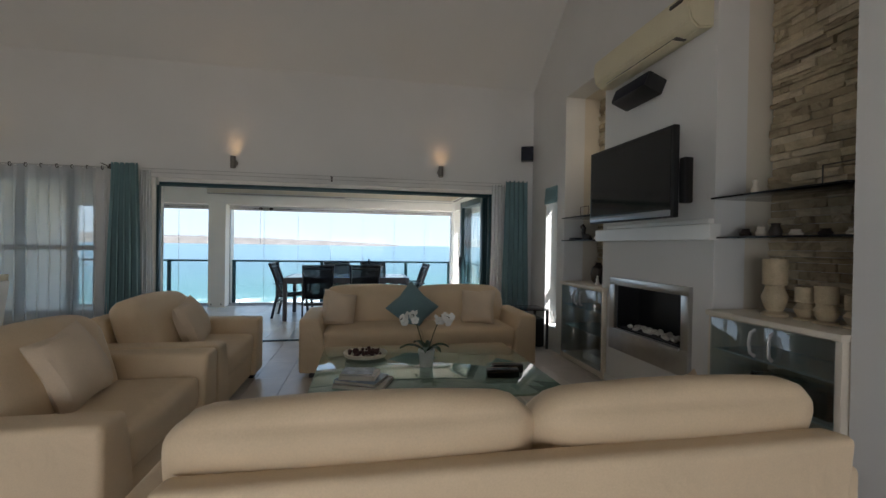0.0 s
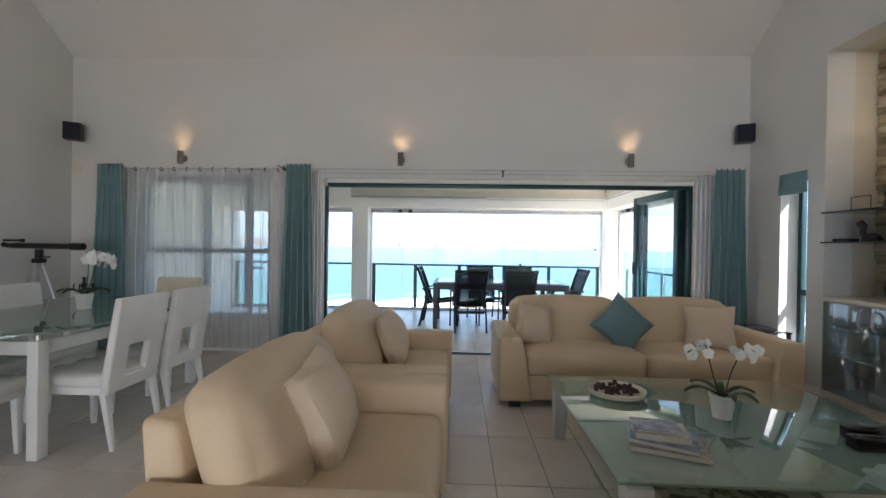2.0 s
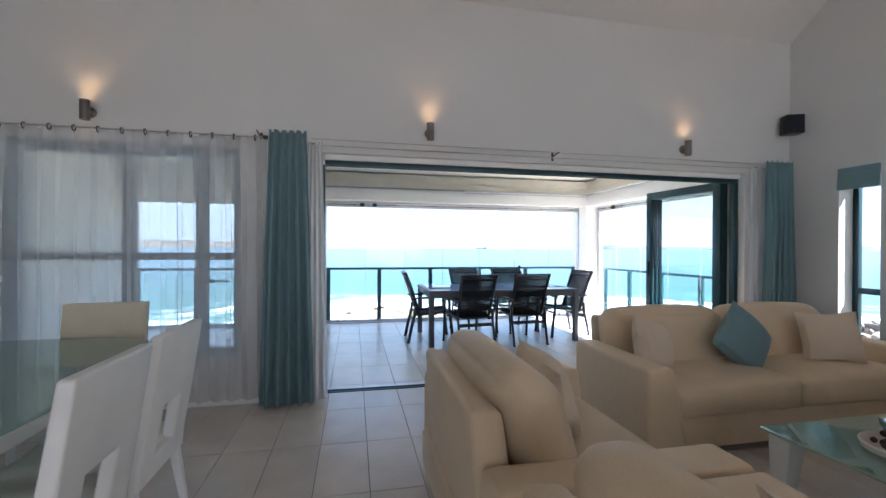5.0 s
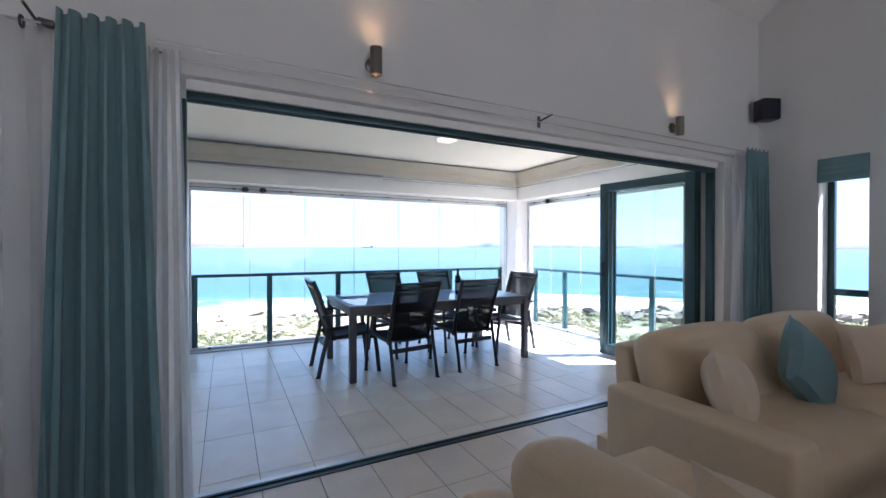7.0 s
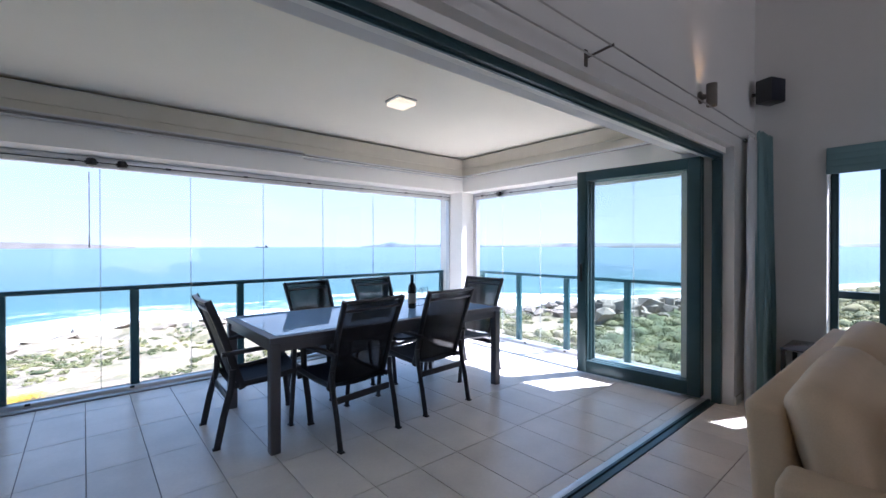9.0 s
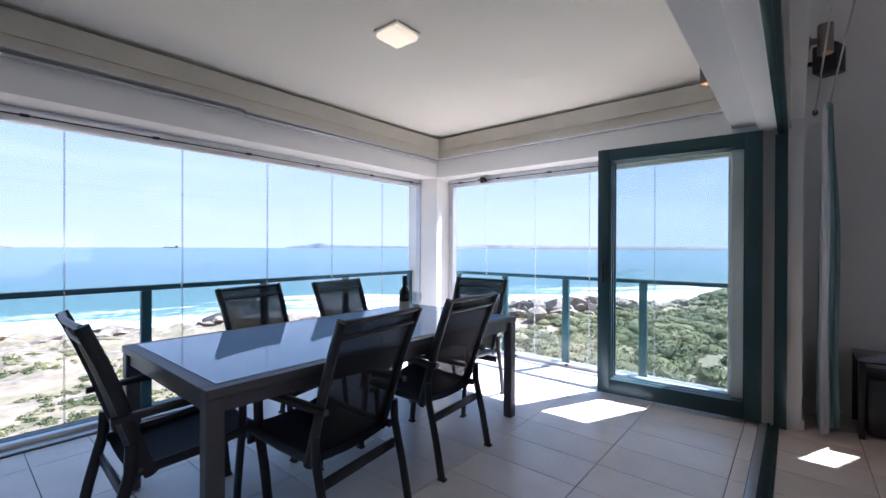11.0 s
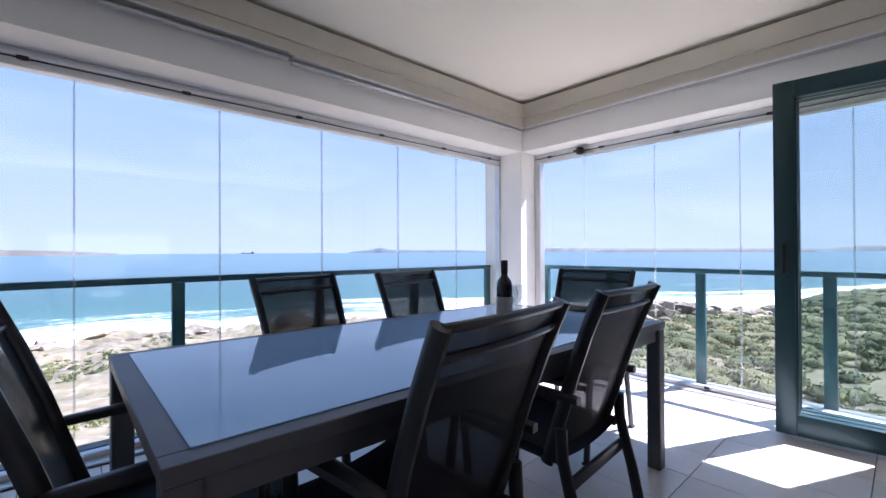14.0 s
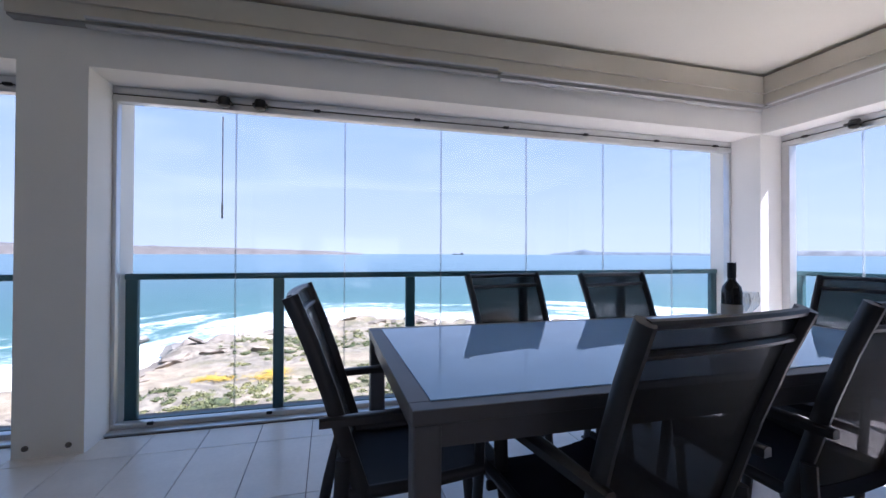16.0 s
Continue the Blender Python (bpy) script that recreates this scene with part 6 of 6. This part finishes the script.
def island_material(name, lo, hi, rough=0.9, fine=3.0, stops=()):
    m, t, b = nodes_of(name)
    n, l = t.nodes, t.links
    g, no = n.new("ShaderNodeNewGeometry"), n.new("ShaderNodeTexNoise")
    no.inputs["Scale"].default_value, no.inputs["Detail"].default_value = fine, 8
    l.new(g.outputs["Position"], no.inputs["Vector"])
    mx = n.new("ShaderNodeMath")
    mx.operation = "MULTIPLY_ADD"
    mx.inputs[1].default_value = 0.6
    l.new(g.outputs["Random Per Island"], mx.inputs[0])
    sub = n.new("ShaderNodeMath")
    sub.operation = "MULTIPLY_ADD"
    sub.inputs[1].default_value, sub.inputs[2].default_value = 1.2, -0.4
    l.new(no.outputs[0], sub.inputs[0])
    wide, ad = n.new("ShaderNodeTexNoise"), n.new("ShaderNodeMath")
    wide.inputs["Scale"].default_value, wide.inputs["Detail"].default_value = 0.3, 4
    l.new(g.outputs["Position"], wide.inputs["Vector"])
    ad.operation = "MULTIPLY_ADD"
    ad.inputs[1].default_value = 1.4
    l.new(wide.outputs[0], ad.inputs[0]), l.new(sub.outputs[0], ad.inputs[2])
    dn = n.new("ShaderNodeMath")
    dn.operation = "SUBTRACT"
    dn.inputs[1].default_value = 0.7
    l.new(ad.outputs[0], dn.inputs[0]), l.new(dn.outputs[0], mx.inputs[2])
    c = n.new("ShaderNodeMix")
    c.data_type = "RGBA"
    l.new(mx.outputs[0], c.inputs[0])
    c.inputs[6].default_value, c.inputs[7].default_value = (*lo, 1), (*hi, 1)
    l.new(c.outputs[2], b.inputs["Base Color"])
    if stops:
        ra = n.new("ShaderNodeValToRGB")
        ra.color_ramp.elements[0].color, ra.color_ramp.elements[1].color = (*lo, 1), (*hi, 1)
        for p_, c_ in stops:
            ra.color_ramp.elements.new(p_).color = (*c_, 1)
        l.new(mx.outputs[0], ra.inputs[0]), l.new(ra.outputs[0], b.inputs["Base Color"])
    b.inputs["Roughness"].default_value = rough
    bu = n.new("ShaderNodeBump")
    bu.inputs["Strength"].default_value, bu.inputs["Distance"].default_value = 0.8, 0.06
    l.new(no.outputs[0], bu.inputs["Height"]), l.new(bu.outputs[0], b.inputs["Normal"])
    return m


def ico_of(level):
    q = bmesh.new()
    bmesh.ops.create_icosphere(q, subdivisions=level, radius=1)
    q.verts.ensure_lookup_table()
    r_ = [v.co.copy() for v in q.verts], [[v.index for v in f.verts] for f in q.faces]
    q.free()
    return r_


ICO1, ICO2 = ico_of(1), ico_of(2)
rnd = random.Random(11)


def add_rock(verts, faces, x, y, z, sx, sy, sz, ico=None, rough=0.5):
    V, F = ico or ICO1
    o = len(verts)
    off = Vector((rnd.uniform(0, 50),) * 3)
    rot = Euler((rnd.uniform(-0.4, 0.4), rnd.uniform(-0.4, 0.4), rnd.uniform(0, 6))).to_matrix()
    for v in V:
        d = 1 + rough * noise.noise(v * 1.3 + off) + 0.2 * noise.noise(v * 3.1 + off)
        e = Vector([math.copysign(abs(k) ** 0.7, k) for k in v])
        p = rot @ Vector((e.x * sx * d, e.y * sy * d, e.z * sz * d))
        verts.append((x + p.x, y + p.y, z + p.z))
    faces += [[o + i for i in f] for f in F]


verts, faces = [], []
for k in range(900):
    az = rnd.uniform(50, 90) if k < 760 else rnd.uniform(-30, 52)
    R = float(shore(az))
    right = az > 52
    r = R - 8 + rnd.gauss(0, 3.2)
    x, y = -1 + r * math.sin(radians(az)), 7 + r * math.cos(radians(az))
    zc = max(land_height(x, y), -8.2)
    if right:
        pile = math.exp(-((az - 67) / 8.0) ** 2)
        s = rnd.uniform(0.35, 0.95) * (0.7 + 0.7 * pile)
        add_rock(verts, faces, x, y, zc + rnd.uniform(-0.1, 1.3) * pile, s * rnd.uniform(0.8, 1.5), s * rnd.uniform(0.7, 1.1), s * rnd.uniform(0.5, 0.9))
    else:
        s = rnd.uniform(0.35, 1.1)
        add_rock(verts, faces, x, y, zc - 0.12, s * rnd.uniform(1.0, 2.1), s * rnd.uniform(0.8, 1.4), s * rnd.uniform(0.18, 0.38), ICO2, 0.35)
stuff_mesh("boulders", verts, faces, island_material("boulder_granite", (0.1, 0.078, 0.062), (0.36, 0.29, 0.225), 0.85, 2.5, [(0.5, (0.22, 0.175, 0.135))]), "brown-grey granite boulders along the shore")
for az, r, s, hz in ((-17.0, 43.5, 1.25, 0.95), (22.0, 54.0, 1.6, 1.4), (-21.5, 52, 1.2, 0.4)):
    verts, faces = [], []
    x, y = r * math.sin(radians(az)), r * math.cos(radians(az))
    add_rock(verts, faces, 0, 0, 0, s * 1.25, s, hz, ICO2, 0.3)
    bm = B()
    vs = [bm.verts.new(v) for v in verts]
    for f in faces:
        bm.faces.new([vs[i] for i in f])
    item("rounded_boulder", "rounded grey-brown boulder standing in the surf", "boulder", bm, island_material("surf_boulder", (0.1, 0.085, 0.075), (0.3, 0.26, 0.22), 0.8, 1.5), pose(x - 1, y + 7, -7.75))

FLOWERS = ((-6.9, 31.6, 0.35), (-4.6, 31.6, 0.5), (-4.2, 32.6, 0.4), (-7.8, 32.4, 0.3))
verts, faces, lv, lf, fv, ff = [], [], [], [], [], []
count = tries = 0
while count < 9000 and tries < 200000:
    tries += 1
    az, r = rnd.uniform(-28, 108), rnd.uniform(9, 125)
    R = float(shore(az))
    if r > R - (7 if az > 50 else 11):
        continue
    x, y = -1 + r * math.sin(radians(az)), 7 + r * math.cos(radians(az))
    if y < -10 or (y < 10.5 and x < 4.5):
        continue
    dens = 0.13 if az < 40 else 0.4
    patch = noise.noise(Vector((x * 0.13, y * 0.13, 5))) + 0.5 * noise.noise(Vector((x * 0.5, y * 0.5, 9)))
    if rnd.random() > dens * (0.95 + 2.4 * patch) or patch < 0.04:
        continue
    count += 1
    s = min(0.42, 0.14 * math.exp(rnd.gauss(0, 0.42))) * (0.7 + 0.5 * dens) * (1.0 + 0.8 * max(0.0, patch))
    zc = land_height(x, y)
    o = len(verts)
    off = Vector((rnd.uniform(0, 50),) * 3)
    for v in ICO1[0]:
        d = 1 + 0.6 * noise.noise(v * 1.7 + off) + 0.45 * noise.noise(v * 4.3 + off)
        verts.append((x + v.x * s * d * 1.3, y + v.y * s * d * 1.3, zc + v.z * s * d * (0.5 if az > 40 else 0.32)))
    faces += [[o + i for i in f] for f in ICO1[1]]
    for q in range(34 if r < 38 else (14 if r < 60 else 5)):
        u = Vector((rnd.gauss(0, 1), rnd.gauss(0, 1), abs(rnd.gauss(0, 0.8)))).normalized()
        g = rnd.uniform(0.9, 1.35)
        c = Vector((x + u.x * s * 1.25 * g, y + u.y * s * 1.25 * g, zc + u.z * s * 0.6 * g))
        a = Vector((rnd.gauss(0, 1), rnd.gauss(0, 1), rnd.gauss(0, 1))).normalized() * rnd.uniform(0.03, 0.09)
        b = u.cross(a).normalized() * rnd.uniform(0.02, 0.045)
        i0 = len(lv)
        lv += [c - a, c + b, c + a + u * 0.05, c - b]
        lf.append((i0, i0 + 1, i0 + 2, i0 + 3))
mounds = 0
for k in range(11000):
    az, r = rnd.uniform(42, 108), 10 + 112 * math.sqrt(rnd.random())
    x, y = -1 + r * math.sin(radians(az)), 7 + r * math.cos(radians(az))
    if r > float(shore(az)) - 8 or (y < 10.5 and x < 5.5) or mounds >= 2300:
        continue
    patch = noise.noise(Vector((x * 0.09, y * 0.09, 31))) + 0.5 * noise.noise(Vector((x * 0.3, y * 0.3, 3)))
    grow = max(0.0, min(1.0, (az - 48) / 22))
    if rnd.random() > (0.3 + 0.65 * grow) * (0.95 + 1.6 * patch):
        continue
    mounds += 1
    s = rnd.uniform(0.35, 0.95) * (0.75 + 0.5 * grow) * (1 + 0.5 * patch)
    zc, tall = land_height(x, y) - 0.05, rnd.uniform(0.4, 0.75)
    o, off = len(verts), Vector((rnd.uniform(0, 50),) * 3)
    for v in ICO2[0]:
        d = 1 + 0.45 * noise.noise(v * 1.4 + off) + 0.3 * noise.noise(v * 3.6 + off)
        verts.append((x + v.x * s * d, y + v.y * s * d, zc + v.z * s * d * tall))
    faces += [[o + i for i in f] for f in ICO2[1]]
    for q in range(260 if r < 32 else (130 if r < 55 else 44)):
        u = Vector((rnd.gauss(0, 1), rnd.gauss(0, 1), abs(rnd.gauss(0, 1.0)))).normalized()
        d = (1 + 0.45 * noise.noise(u * 1.4 + off) + 0.3 * noise.noise(u * 3.6 + off)) * rnd.uniform(0.95, 1.16)
        c = Vector((x + u.x * s * d, y + u.y * s * d, zc + u.z * s * d * tall))
        a = Vector((rnd.gauss(0, 1), rnd.gauss(0, 1), rnd.gauss(0, 1))).normalized() * rnd.uniform(0.06, 0.14)
        b = u.cross(a).normalized() * rnd.uniform(0.035, 0.08)
        i0 = len(lv)
        lv += [c - a, c + b, c + a + u * 0.05, c - b]
        lf.append((i0, i0 + 1, i0 + 2, i0 + 3))
for k in range(1500):
    cx, cy, cr_ = FLOWERS[k % len(FLOWERS)]
    x, y = cx + rnd.gauss(0, cr_), cy + rnd.gauss(0, cr_)
    z = land_height(x, y) + rnd.uniform(0.05, 0.16)
    a, sz_ = rnd.uniform(0, 3), rnd.uniform(0.03, 0.07)
    i0 = len(fv)
    fv += [(x + sz_ * math.cos(a + h), y + sz_ * math.sin(a + h), z + 0.01 * math.sin(3 * h)) for h in (0, 1.57, 3.14, 4.71)]
    ff.append((i0, i0 + 1, i0 + 2, i0 + 3))
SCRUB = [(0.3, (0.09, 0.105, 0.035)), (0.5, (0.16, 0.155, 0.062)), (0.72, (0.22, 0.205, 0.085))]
# cores repeat the leaf palette darker: the shade between leaves is painted in
stuff_mesh("scrub", verts, faces, island_material("scrub_core_shade", (0.035, 0.042, 0.018), (0.23, 0.195, 0.12), 0.95, 4.0, [(0.3, (0.06, 0.072, 0.027)), (0.5, (0.11, 0.11, 0.045)), (0.72, (0.15, 0.135, 0.065))]), "low green and brown coastal scrub bushes, inner shade put into their cores", True)
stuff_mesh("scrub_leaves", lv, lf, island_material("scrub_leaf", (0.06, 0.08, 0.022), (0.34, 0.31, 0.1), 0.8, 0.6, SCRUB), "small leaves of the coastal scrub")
stuff_mesh("wild_flowers", fv, ff, island_material("flower_yellow", (0.5, 0.28, 0.02), (0.6, 0.4, 0.05), 0.8, 2.0), "patches of small yellow wild flowers on the sand")

# ---- stone cladding and floor tiles ----
stone_mats = [mat("ledge_stone", c, 0.85, var=0.22, scale=9, fine=70, bump=0.5, dist=0.004, per_object=0.15) for c in ((0.46, 0.38, 0.25), (0.56, 0.48, 0.34), (0.36, 0.29, 0.19))]
rnd = random.Random(21)
stone_meshes = []
for m in stone_mats:
    for k in range(4):
        bm = B()
        n = 5
        g = {}
        for i in range(n + 1):
            for j in range(3):
                y, zz = i / n - 0.5, j / 2 - 0.5
                g[i, j] = bm.verts.new((-1 + rnd.uniform(-0.28, 0.28) if 0 < j < 2 or rnd.random() < 0.5 else -0.8, y, zz * (1 if 0 < i < n else 0.94)))
        for i in range(n):
            for j in range(2):
                bm.faces.new((g[i, j], g[i + 1, j], g[i + 1, j + 1], g[i, j + 1]))
        rim = [g[i, 0] for i in range(n + 1)] + [g[n, 1], g[n, 2]] + [g[i, 2] for i in range(n - 1, -1, -1)] + [g[0, 1]]
        back = [bm.verts.new((0, v.co.y, v.co.z)) for v in rim]
        for i in range(len(rim)):
            bm.faces.new((rim[i], back[i], back[(i + 1) % len(rim)], rim[(i + 1) % len(rim)]))
        stone_meshes.append(mesh_of("stone", bm, m))
cladding = thing("stone_cladding", "stacked beige ledge stone on the niche backs", "stone cladding", kind="structure")
for y0, y1 in ((4.15, 4.99), (1.91, 2.74)):
    z = 0.93
    while z < 3.12:
        h = rnd.uniform(0.028, 0.062)
        h = min(h, 3.145 - z)
        y = y0
        while y < y1 - 0.02:
            w = min(rnd.uniform(0.1, 0.32), y1 - y)
            if y1 - (y + w) < 0.09:
                w = y1 - y
            o = new("stone", rnd.choice(stone_meshes))
            o.parent = cladding
            o.location = (3.09, y + w / 2, z + h / 2)
            o.scale = (rnd.uniform(0.014, 0.05), w - 0.003, h - 0.003)
            y += w
        z += h

tile_data = {}


def tile_mesh(w, d, m):
    key = (round(w, 3), round(d, 3), m.name)
    if key not in tile_data:
        bm = B()
        box(bm, -key[0] / 2, key[0] / 2, -key[1] / 2, key[1] / 2, -0.008, 0.0, 0.0012, 1)
        tile_data[key] = mesh_of("tile", bm, m)
    return tile_data[key]


def lay(parent, x0, x1, y0, y1, m):
    """Tiles 0.3 by 0.6 m on the common grid, cut at the edges."""
    out = []
    i0, i1 = math.floor((x0 + 2.0) / 0.3), math.ceil((x1 + 2.0) / 0.3)
    j0, j1 = math.floor((y0 - 5.13) / 0.6), math.ceil((y1 - 5.13) / 0.6)
    for i in range(i0, i1):
        for j in range(j0, j1):
            a, b = max(x0, -2.0 + 0.3 * i) + 0.002, min(x1, -1.7 + 0.3 * i) - 0.002
            c, d = max(y0, 5.13 + 0.6 * j) + 0.002, min(y1, 5.73 + 0.6 * j) - 0.002
            if b - a > 0.01 and d - c > 0.01:
                out.append((a, b, c, d))
    near = sorted(out, key=lambda t: abs((t[0] + t[1]) / 2 + 1.2) + max(0, 3.4 - t[2]) * 1.2)
    for a, b, c, d in near[:290]:
        o = new("tile", tile_mesh(b - a, d - c, m))
        o.parent = parent
        o.location = ((a + b) / 2, (c + d) / 2, 0)
    if near[290:]:
        vs, fs = [], []
        for a, b, c, d in near[290:]:
            i = len(vs)
            vs += [(x, y, z) for x in (a, b) for y in (c, d) for z in (-0.008, 0.0)]
            fs += [[i + q for q in f] for f in ((1, 5, 7, 3), (0, 1, 3, 2), (4, 6, 7, 5), (0, 4, 5, 1), (2, 3, 7, 6))]
        me = bpy.data.meshes.new("tiles")
        me.from_pydata(vs, [], fs)
        me.update()
        me.materials.append(m)
        o = tagged(new("tiles", me), kind="stuff")
        o.parent = parent


lay(floor, XW, XE, YS, 6.14, TILE)
lay(bfloor, -5.5, 2.38, 6.252, 9.6, OUT_TILE)
